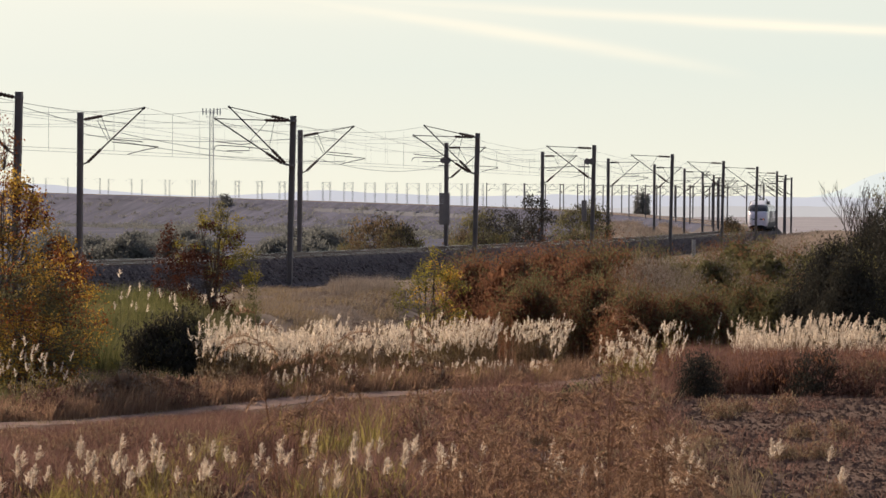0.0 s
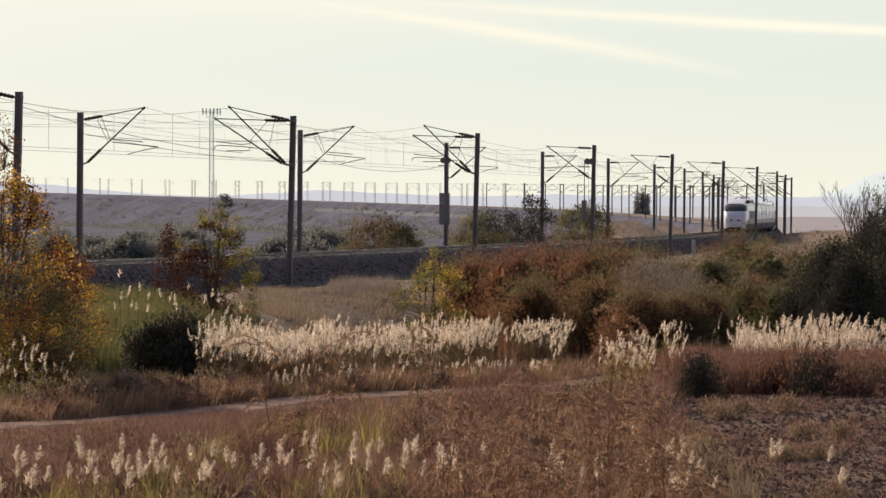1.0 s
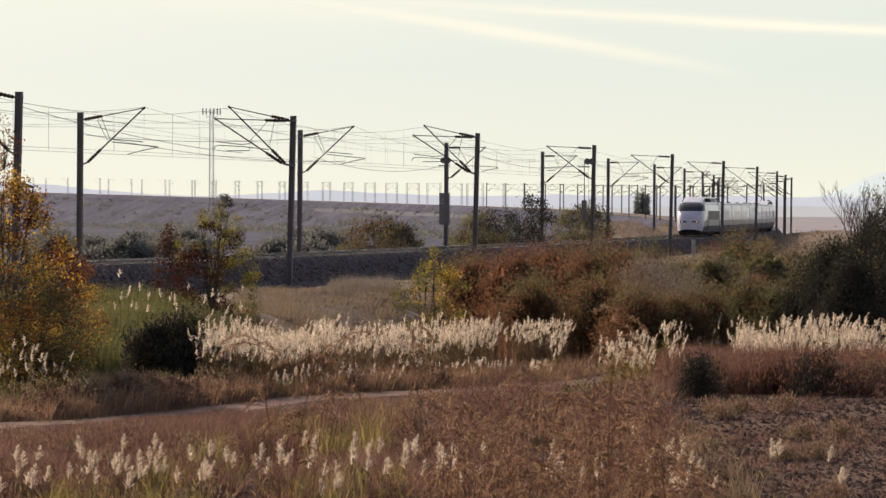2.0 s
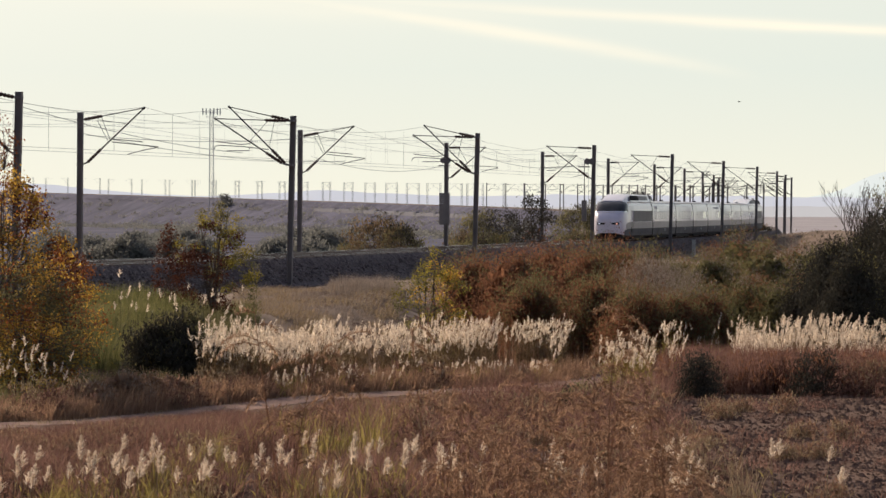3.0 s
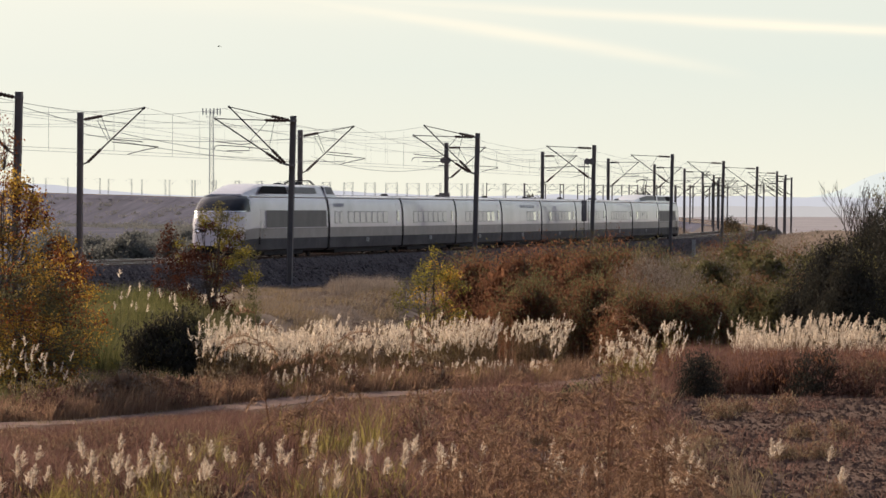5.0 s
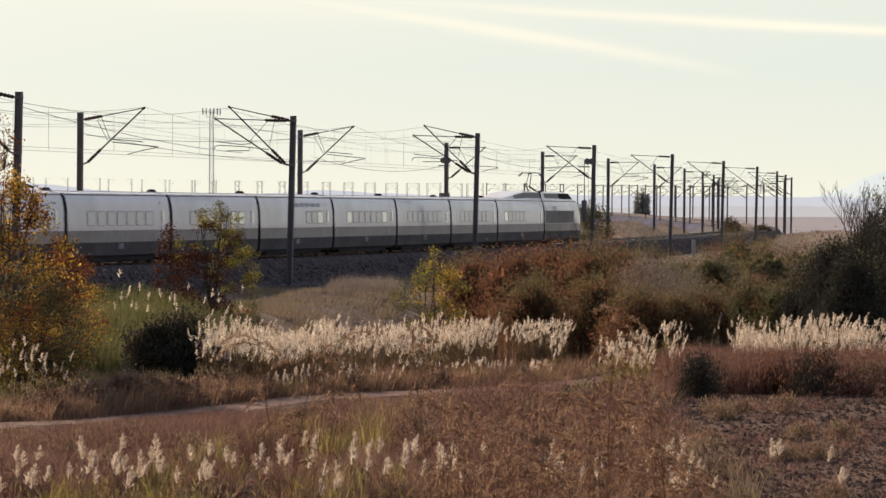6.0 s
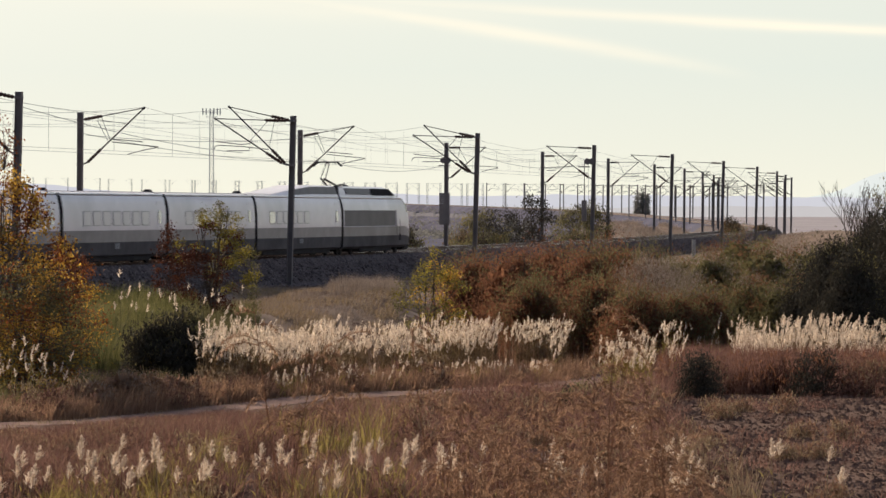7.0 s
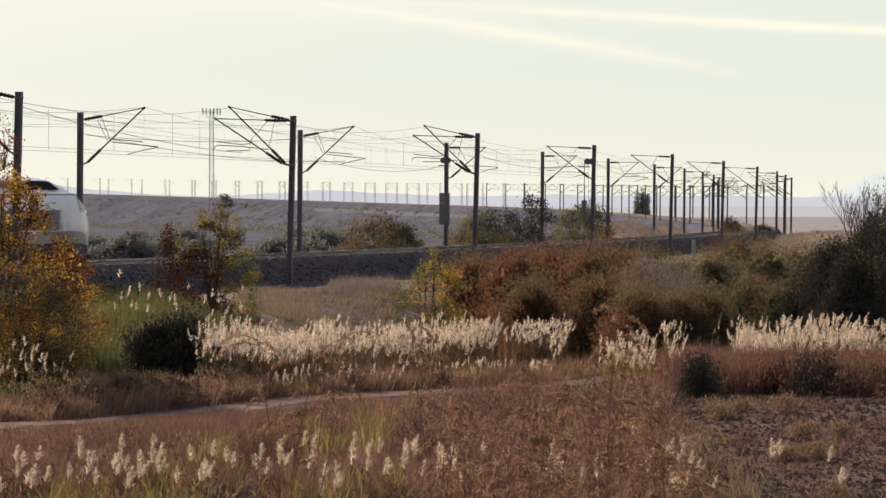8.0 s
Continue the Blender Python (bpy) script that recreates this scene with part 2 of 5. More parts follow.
def ground_z(x, y):
    s, d = line_sd(x, y)
    s = max(-500.0, min(2600.0, s))
    zr = rail_z(s)
    n = noise.noise(Vector((x * 0.07, y * 0.05, 0))) * 0.25 + noise.noise(Vector((x * 0.4, y * 0.25, 3))) * 0.07
    if d >= 0:
        base = -3.55 - 1.0 * smooth(128, 102, y)
        verge = zr - 1.5 - 0.045 * max(0.0, d - 4.5)
        bank = verge - max(0.0, d - 13.5) * 0.28
        z = max(base, bank) if s < 700 else max(-6.0, zr - 1.5 - max(0.0, d - 9) * 0.5)
    else:
        base = -5.5
        bank = zr - 1.5 - max(0.0, -d - 10.5) * 0.45
        z = max(base, bank)
    if -10.0 < d < 5.0:
        n *= 0.2
    for mx, my, h, rx, ry in MOUNDS:
        z += h * math.exp(-((x - mx) / rx) ** 2 - ((y - my) / ry) ** 2)
    # the bank on which the camera stands
    near = math.hypot(x, max(0.0, y) * 1.0)
    z = z + (1.1 - z) * (1 - smooth(8, 75, near))
    return z + n


def at(b, y):
    """The plan point at depth y on a bearing of b thousandths to the right."""
    return b * 0.001 * y, y


# ---- mesh helpers ----
def part(name, bm, mat, parent=None, label="", smooth_on=False):
    me = bpy.data.meshes.new(name)
    if isinstance(bm, bmesh.types.BMesh):
        bm.to_mesh(me)
        bm.free()
    else:
        me.from_pydata(bm[0], [], bm[1])
    me.materials.append(mat)
    if smooth_on:
        me.polygons.foreach_set("use_smooth", [True] * len(me.polygons))
    ob = new(name, me)
    if parent:
        ob.parent = parent
    if label:
        tagged(ob, label)
    return ob


def thing(name, m, label, category, group="", kind=""):
    ob = new(name)
    ob.empty_display_size = 0.2
    ob.matrix_world = m
    return tagged(ob, label, category, group, kind)


def box(bm, lo, hi, bevel=0.0):
    vs = [bm.verts.new((x, y, z)) for x in (lo[0], hi[0]) for y in (lo[1], hi[1]) for z in (lo[2], hi[2])]
    fs = [bm.faces.new([vs[i] for i in f]) for f in ((0, 1, 3, 2), (4, 6, 7, 5), (0, 4, 5, 1), (2, 3, 7, 6), (0, 2, 6, 4), (1, 5, 7, 3))]
    if bevel:
        es = {e for f in fs for e in f.edges}
        bmesh.ops.bevel(bm, geom=list(es), offset=bevel, segments=1, affect="EDGES")


def tube(bm, pts, radii, n=6):
    """A round bar through pts with a radius at each."""
    pts = [Vector(p) for p in pts]
    if isinstance(radii, (int, float)):
        radii = [radii] * len(pts)
    rings = []
    for i, p in enumerate(pts):
        d = (pts[min(i + 1, len(pts) - 1)] - pts[max(i - 1, 0)]).normalized()
        u = d.orthogonal().normalized() if abs(d.z) > 0.95 else d.cross(Vector((0, 0, 1))).normalized()
        v = d.cross(u)
        rings.append([bm.verts.new(p + (u * math.cos(k * math.tau / n) + v * math.sin(k * math.tau / n)) * radii[i]) for k in range(n)])
    for a, b in zip(rings, rings[1:]):
        for k in range(n):
            bm.faces.new((a[k], a[(k + 1) % n], b[(k + 1) % n], b[k]))
    if n > 3:
        bm.faces.new(rings[0][::-1])
        bm.faces.new(rings[-1])


def strip_along(s_values, profile):
    """A ribbon or beam that follows the line: profile points (off, z) at every s."""
    vs, fs, k = [], [], len(profile)
    for s in s_values:
        for o, z in profile:
            vs.append(tuple(line(s, o, z)[0]))
    for i in range(len(s_values) - 1):
        for j in range(k - 1):
            a = i * k + j
            fs.append((a, a + 1, a + k + 1, a + k))
    return vs, fs


# ---- ground: one sheet to the horizon ----
def build_ground():
    ys = [-400, -150, -60, -20, 0, 15, 30, 45, 60, 75]
    y = 85.0
    while y < 4900:
        ys.append(y)
        y *= 1.0085
    us = sorted([-6, -3, -1.6, -0.9, -0.5, -0.3, -0.2, -0.15] + [i * 0.0022 - 0.125 for i in range(114)] + [0.15, 0.2, 0.3, 0.5, 0.9, 1.6, 3, 6])
    vs = [(u * max(y, 70), y, ground_z(u * max(y, 70), y)) for y in ys for u in us]
    k = len(us)
    fs = [(i * k + j, i * k + j + 1, (i + 1) * k + j + 1, (i + 1) * k + j) for i in range(len(ys) - 1) for j in range(k - 1)]
    ob = part("ground", (vs, fs), SOIL, smooth_on=True)
    me = ob.data
    me.materials.append(TAN)
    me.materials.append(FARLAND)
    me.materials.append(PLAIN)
    idx = []
    for p in me.polygons:
        c = p.center
        s, d = line_sd(c.x, c.y)
        w = 1.8 * noise.noise(Vector((c.x * 0.25, c.y * 0.1, 7)))
        # distant faces take the two haze-tinted ground tones
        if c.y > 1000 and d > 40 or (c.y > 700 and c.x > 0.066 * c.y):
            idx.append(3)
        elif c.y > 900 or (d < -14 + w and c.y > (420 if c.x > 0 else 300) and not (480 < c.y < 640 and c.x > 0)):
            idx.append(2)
        elif -16 < d < 15 + 2 * w or (480 < c.y < 900 and d < 30):
            idx.append(1)
        else:
            idx.append(0)
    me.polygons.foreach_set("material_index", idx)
    tagged(ob, "dry uneven autumn ground with bare earth and stubble", "ground", kind="structure")


# blue-grey and pale far ground: aerial haze mixed into the base colours
FARLAND = material("far_land_haze_tint", (0.053, 0.054, 0.08), (0.118, 0.117, 0.165), 0.03, 0.95, fine=0.12, wear=(0.09, 0.088, 0.115), spec=0.05)
PLAIN = material("far_fields_haze_tint", (0.30, 0.28, 0.285), (0.42, 0.385, 0.385), 0.01, 0.95, fine=0.05, spec=0.05)
build_ground()


def build_track():
    ss = [-330 + 10 * i for i in range(274)]
    fine = [-330 + 10 * i for i in range(18)] + [-149 + i for i in range(500)] + [360 + 10 * i for i in range(205)]
    bed = strip_along(fine, [(-10.2, -1.9), (-8.9, -1.3), (-7.4, -0.32), (-6.6, -0.22), (-5.9, -0.25), (-2.7, -0.24), (-2.15, -0.08), (-1.6, -0.24), (1.35, -0.22), (1.6, -0.1), (1.78, -0.04), (1.98, -0.2), (2.2, -0.48), (2.45, -0.76), (2.7, -1.0), (2.95, -1.24), (3.3, -1.48), (4.2, -1.95)])
    lump = random.Random(3)
    bed = ([(x + lump.uniform(-0.02, 0.02), y + lump.uniform(-0.1, 0.1), z + lump.uniform(-0.018, 0.018)) if i % 19 > 4 else (x, y, z) for i, (x, y, z) in enumerate(bed[0])], bed[1])
    bed_ob = part("track_bed", bed, BALLAST, smooth_on=False)
    # the bed's far stretch shares the haze-tinted slope tone
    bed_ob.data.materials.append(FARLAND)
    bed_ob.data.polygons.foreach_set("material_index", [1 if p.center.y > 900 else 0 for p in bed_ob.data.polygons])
    tagged(bed_ob, "dark crushed stone ballast bed under two railway tracks", "ballast bed", kind="structure")
    for off0 in (0.0, -4.3):
        for side in (-0.7525, 0.7525):
            o = off0 + side
            r = part("rail", strip_along(ss, [(o - 0.075, -0.172), (o - 0.012, -0.14), (o - 0.012, -0.04), (o - 0.036, -0.035), (o - 0.036, -0.004), (o - 0.02, 0.0), (o + 0.02, 0.0),
                                              (o + 0.036, -0.004), (o + 0.036, -0.035), (o + 0.012, -0.04), (o + 0.012, -0.14), (o + 0.075, -0.172)]), RAILSIDE)
            r.data.materials.append(RAIL)
            r.data.polygons.foreach_set("material_index", [1 if i % 11 in (4, 5, 6) else 0 for i in range(len(r.data.polygons))])
            tagged(r, "steel rail with polished head and rusty sides", "rail", "rails of the line", kind="structure")
    vs, fs = [], []
    for off0 in (0.0, -4.3):
        for i in range(760):
            s = -150 + 0.6 * i
            c, a = line(s, off0, -0.275)
            f, r = Vector((math.sin(a), math.cos(a), 0)), Vector((math.cos(a), -math.sin(a), 0))
            b0 = len(vs)
            for u, v, w in ((-1.3, -0.14, -0.1), (1.3, -0.14, -0.1), (1.3, 0.14, -0.1), (-1.3, 0.14, -0.1), (-1.28, -0.1, 0.04), (1.28, -0.1, 0.04), (1.28, 0.1, 0.04), (-1.28, 0.1, 0.04)):
                vs.append(tuple(c + r * u + f * v + Vector((0, 0, w))))
            fs += [(b0 + 4, b0 + 5, b0 + 6, b0 + 7), (b0, b0 + 1, b0 + 5, b0 + 4), (b0 + 1, b0 + 2, b0 + 6, b0 + 5), (b0 + 2, b0 + 3, b0 + 7, b0 + 6), (b0 + 3, b0, b0 + 4, b0 + 7)]
    tagged(part("sleepers", (vs, fs), SLEEPER), "grey concrete sleepers bedded in the ballast", "sleepers", kind="stuff")
    # loose stones on the shoulder of the bed
    rng = random.Random(5)
    vs, fs = [], []
    for k in range(30000):
        s = -130 + 330 * rng.random() ** 1.3
        o = rng.uniform(1.4, 3.9) if k % 3 else rng.uniform(-6.4, 1.9)
        z = -0.22 if o < 1.4 else -0.04 - abs(o - 1.78) * (0.45 if o < 1.78 else 1.0)
        if abs(o + 2.15) < 0.5:
            z = -0.1
        if o > 3.2:
            z = -1.47
        add_stone(vs, fs, line(s, o, z)[0], rng.uniform(0.035, 0.1), rng)
    # the rough top of the bed between and beside the rails
    for k in range(48000):
        s, o = -128 + 210 * rng.random() ** 1.2, rng.uniform(-6.5, 1.7)
        if min(abs(o - r0) for r0 in (-5.05, -3.55, -0.7525, 0.7525)) < 0.13:
            continue
        c, r, b0 = line(s, o, -0.25)[0], rng.uniform(0.06, 0.12), len(vs)
        for dx, dy in ((1, 0.2), (-0.1, 1), (-1, -0.2), (0.1, -1)):
            vs.append((c.x + dx * r * rng.uniform(0.8, 1.3), c.y + dy * r * rng.uniform(0.8, 1.3), c.z - 0.02))
        vs.append((c.x, c.y, c.z + r * rng.uniform(0.8, 1.3)))
        fs += [(b0 + i, b0 + (i + 1) % 4, b0 + 4) for i in range(4)]
    tagged(part("ballast_stones", (vs, fs), STONE), "loose dark ballast stones", "stones", kind="stuff")


def add_stone(vs, fs, c, r, rng):
    b0 = len(vs)
    for d in ((1, 0, 0), (0, 1, 0), (-1, 0, 0), (0, -1, 0), (0, 0, 1), (0, 0, -0.6)):
        k = r * rng.uniform(0.7, 1.3)
        vs.append((c[0] + d[0] * k, c[1] + d[1] * k, c[2] + d[2] * k * 0.8))
    for i in range(4):
        fs.append((b0 + i, b0 + (i + 1) % 4, b0 + 4))
        fs.append((b0 + (i + 1) % 4, b0 + i, b0 + 5))


build_track()


def build_farm_track():
    """The trodden earth way that crosses in front of the reeds."""
    vs, fs = [], []
    n = 60
    for i in range(n + 1):
        t = i / n
        x, y = -26 + 52 * t, 104 + 114 * t
        wob = 0.3 * math.sin(i * 0.7)
        for j in range(5):
            o = (j - 2) * 0.72 + wob
            px, py = x + o * 0.91, y - o * 0.415
            vs.append((px, py, ground_z(px, py) + (0.05 if j in (1, 2, 3) else 0.015) - (0.03 if j in (1, 3) else 0)))
    for i in range(n):
        for j in range(4):
            a = i * 5 + j
            fs.append((a, a + 1, a + 6, a + 5))
    tagged(part("dirt_path", (vs, fs), TRACKDIRT, smooth_on=True), "pale trodden earth farm path between grass verges", "path", kind="structure")


build_farm_track()


# ---- overhead line ----
def insulator(parent, a, b):
    bm = bmesh.new()
    va, vb = Vector(a), Vector(b)
    pts, rad = [], []
    for i in range(13):
        pts.append(va.lerp(vb, i / 12))
        rad.append(0.035 if i in (0, 12) else (0.10 if i % 2 else 0.06))
    tube(bm, pts, rad, 8)
    part("insulator", bm, INSULATOR, parent, "brown ribbed insulator")


def cantilever(parent, flip, tip, foot, registration, braces, tie_from=7.3):
    """A bracket from the post towards the track; flip is +1 for a track on the +X side. tip, foot: (reach, height)."""
    u = lambda a, z, y=0.0: (flip * a, y, z)
    tie = lambda t: (0.14 + (tip[0] - 0.14) * t, tie_from + (tip[1] - tie_from) * t)
    bm = bmesh.new()
    tube(bm, [u(*tie(0.3)), u(*tip)], 0.03)
    part("top_tie", bm, TUBE, parent)
    strut = lambda t: (foot[0] + (tip[0] - foot[0]) * t, foot[1] + (tip[1] - foot[1]) * t)
    bm = bmesh.new()
    tube(bm, [u(*strut(0.24)), u(*tip)], 0.04)
    part("diagonal_strut", bm, TUBE, parent)
    for p, q in braces:
        bm = bmesh.new()
        tube(bm, [u(*p), u(*q)], 0.015, 4)
        part("brace", bm, TUBE, parent)
    for way in registration:
        bm = bmesh.new()
        tube(bm, [u(*p) for p in way], 0.024, 5)
        part("steady_arm", bm, TUBE, parent)
    insulator(parent, u(*tie(0.02)), u(*tie(0.32)))
    insulator(parent, u(*strut(0.03)), u(*strut(0.27)))
    bm = bmesh.new()
    tube(bm, [u(0.1, foot[1] - 0.02), u(*strut(0.03))], 0.045, 5)
    part("hinge", bm, MASTSTEEL, parent)
    bm = bmesh.new()
    tube(bm, [u(tip[0] - 0.05, tip[1] - 0.06), u(tip[0] + 0.04, tip[1] + 0.04)], 0.06, 6)
    part("wire_clamp", bm, TUBE, parent)


def h_post(parent, top=7.55, foot=-1.75, w=0.14):
    bm = bmesh.new()
    f = w - 0.03
    outline = [(-w, -w), (-f, -w), (-f, -0.02), (f, -0.02), (f, -w), (w, -w), (w, w), (f, w), (f, 0.02), (-f, 0.02), (-f, w), (-w, w)]
    low, high = [[bm.verts.new((x, y, z)) for x, y in outline] for z in (foot, top)]
    bm.faces.new(low[::-1])
    bm.faces.new(high)
    for i in range(12):
        bm.faces.new((low[i], low[(i + 1) % 12], high[(i + 1) % 12], high[i]))
    part("post", bm, MASTSTEEL, parent)
    bm = bmesh.new()
    box(bm, (-0.36, -0.36, foot - 0.6), (0.36, 0.36, foot + 0.1), 0.05)
    part("footing", bm, CONCRETE, parent, "concrete footing")
    for z in (7.3, 4.96):
        bm = bmesh.new()
        box(bm, (-w - 0.012, -w - 0.012, z - 0.06), (w + 0.012, w + 0.012, z + 0.06))
        part("clamp", bm, MASTSTEEL, parent)


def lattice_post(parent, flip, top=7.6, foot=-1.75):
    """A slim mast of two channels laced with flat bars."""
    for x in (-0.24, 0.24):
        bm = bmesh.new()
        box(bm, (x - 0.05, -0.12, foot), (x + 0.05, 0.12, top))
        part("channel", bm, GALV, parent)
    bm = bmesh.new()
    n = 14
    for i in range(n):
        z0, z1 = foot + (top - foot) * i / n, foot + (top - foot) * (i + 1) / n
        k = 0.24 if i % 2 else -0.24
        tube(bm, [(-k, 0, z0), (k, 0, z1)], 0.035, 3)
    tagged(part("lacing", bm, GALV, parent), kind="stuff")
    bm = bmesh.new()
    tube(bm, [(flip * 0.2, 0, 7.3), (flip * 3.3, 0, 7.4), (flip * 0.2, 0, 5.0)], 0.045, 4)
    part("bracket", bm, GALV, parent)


NEAR_S = [-84.0, -33.2, 22.3, 77.4, 133.8, 190.3, 249.0, 312.0, 366, 418, 473, 528] + [593.8, 659.1, 721.8, 774.9, 819.7, 866.6, 911.4, 957.1, 993.7, 1035.8, 1076.8, 1121.8, 1160.0]
FAR_S = [-91.5, -37.17, 16.9, 72.2, 126.2, 179.9, 235.0, 288.5, 339.0, 391, 451, 506, 561, 616] + [677.5, 731.1, 784.0, 828.8, 875.6, 921.2, 964.8, 1008.1, 1050.0, 1090.7, 1131.7, 1173.0, 1214.7]
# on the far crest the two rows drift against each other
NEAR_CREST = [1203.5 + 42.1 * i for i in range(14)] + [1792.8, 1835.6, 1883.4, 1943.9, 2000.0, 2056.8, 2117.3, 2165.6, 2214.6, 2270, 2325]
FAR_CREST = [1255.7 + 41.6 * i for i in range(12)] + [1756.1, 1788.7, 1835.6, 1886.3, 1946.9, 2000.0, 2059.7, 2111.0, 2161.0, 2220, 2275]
LABEL = "dark steel catenary mast with bracket arm beside the track"


def mast_pose(s, off, lean):
    c, a = line(s, off)
    return Matrix.Translation(c) @ Matrix.Rotation(-a, 4, "Z") @ Matrix.Rotation(radians(lean), 4, "Y")


def build_masts():
    rise_near = ((3.5, 7.95), (0.27, 4.93), (((1.27, 5.74), (2.32, 5.83), (2.77, 5.87), (4.0, 5.9), (4.2, 5.84), (4.28, 5.66)), ((2.27, 6.03), (2.82, 5.97), (4.17, 6.1)), ((2.32, 5.85), (2.34, 5.66), (3.57, 5.62))),
                 (((0.98, 7.42), (1.27, 5.86)),))
    rise_far = ((3.45, 7.93), (0.3, 4.98), (((1.68, 6.3), (3.4, 6.16)), ((1.7, 6.15), (4.22, 5.9), (4.2, 5.78)), ((4.14, 5.86), (3.4, 5.72), (2.55, 5.5))),
                (((0.95, 7.3), (2.64, 7.08)), ((0.9, 7.3), (1.5, 6.2)), ((1.15, 7.42), (1.62, 6.25))))
    flat_near = ((3.62, 7.38), (0.27, 5.0), (((1.5, 5.9), (2.9, 5.8), (4.1, 5.72), (4.2, 5.55)), ((2.9, 5.8), (2.92, 5.58), (3.6, 5.52))), (((1.3, 7.33), (2.0, 6.22)),))
    flat_far = ((2.95, 7.34), (0.3, 5.0), (((1.35, 5.95), (2.9, 5.92), (3.9, 5.86), (3.92, 5.72)), ((3.9, 5.8), (2.7, 5.52))), (((0.95, 7.31), (1.6, 6.14)),))
    for rows, off, flip, top, foot, rise, flat, changes in ((NEAR_S, 3.1, -1, 7.55, -1.75, rise_near, flat_near, 50), (FAR_S, -7.3, 1, 7.69, -1.6, rise_far, flat_far, 50)):
        for spec, group in ((rise, [v for v in rows if v < changes]), (flat, [v for v in rows if v >= changes])):
            base = None
            for v in group:
                lean = (1.45 if v < 300 else 0.6) if off > 0 else 0.4
                m = mast_pose(v, 3.7 if v == 418 else off, lean)
                if base is None:
                    base = thing("catenary_mast", m, LABEL, "mast", "catenary masts")
                    h_post(base, top, foot)
                    cantilever(base, flip, *spec)
                else:
                    copy_thing(base, m)
    # crest masts are given the pale steel to carry haze in their colour
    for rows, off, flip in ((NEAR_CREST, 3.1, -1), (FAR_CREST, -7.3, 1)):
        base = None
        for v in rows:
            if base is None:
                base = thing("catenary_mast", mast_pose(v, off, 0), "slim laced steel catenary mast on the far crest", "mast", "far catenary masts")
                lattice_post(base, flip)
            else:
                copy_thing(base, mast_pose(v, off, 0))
    # the overlap span has second brackets
    for v in (-33.2, 22.3):
        e = thing("catenary_bracket", mast_pose(v, 3.1, 1.45) @ pose(0, -0.55, 0), "second dark bracket arm clamped to a catenary mast", "bracket", "overlap brackets")
        cantilever(e, -1, (4.1, 7.3), (0.3, 4.95), (), (((1.2, 7.29), (2.25, 6.1)),), 7.27)
        bm = bmesh.new()
        box(bm, (-0.13, -0.05, 4.9), (0.13, 0.43, 4.98))
        box(bm, (-0.13, -0.05, 7.22), (0.13, 0.43, 7.3))
        part("mounting_beam", bm, MASTSTEEL, e)


build_masts()


def tension_weights(s, off, side, top, bottom, wide, wheel):
    e = thing("tensioning_weight", mast_pose(s, off, 0.3), "dark stack of cast tensioning weights with pulley on a mast", "tensioning weight", "tensioning weights")
    x = side
    n = int((top - bottom) / 0.16)
    for i in range(n):
        bm = bmesh.new()
        z = bottom + i * 0.16
        box(bm, (x - wide / 2, -0.2, z), (x + wide / 2, 0.2, z + 0.156), 0.006)
        part("weight", bm, MASTSTEEL, e)
    bm = bmesh.new()
    tube(bm, [(x, 0, bottom - 1.2), (x, 0, wheel)], 0.03)
    part("guide_rod", bm, TUBE, e)
    for dx in (-0.14, 0.2):
        bm = bmesh.new()
        tube(bm, [(x * 0.35 + dx, -0.26, wheel), (x * 0.35 + dx, -0.18, wheel)], 0.24, 14)
        part("pulley_wheel", bm, MASTSTEEL, e)
    bm = bmesh.new()
    box(bm, (x - 0.45, -0.08, wheel - 0.45), (x + 0.4, 0.08, wheel - 0.36))
    box(bm, (-0.3, -0.08, wheel - 0.1), (x + 0.1, 0.08, wheel + 0.02))
    part("pulley_bracket", bm, MASTSTEEL, e)
    bm = bmesh.new()
    tube(bm, [(x + 0.3, 0.0, wheel), (x + 0.34, 0.0, bottom - 1.0)], 0.012, 4)
    part("steel_rope", bm, WIRE, e)


tension_weights(72.2, -7.3, -0.12, 4.0, 1.5, 0.75, 6.35)
tension_weights(77.4, 3.1, -0.6, 3.45, 1.75, 0.36, 6.3)


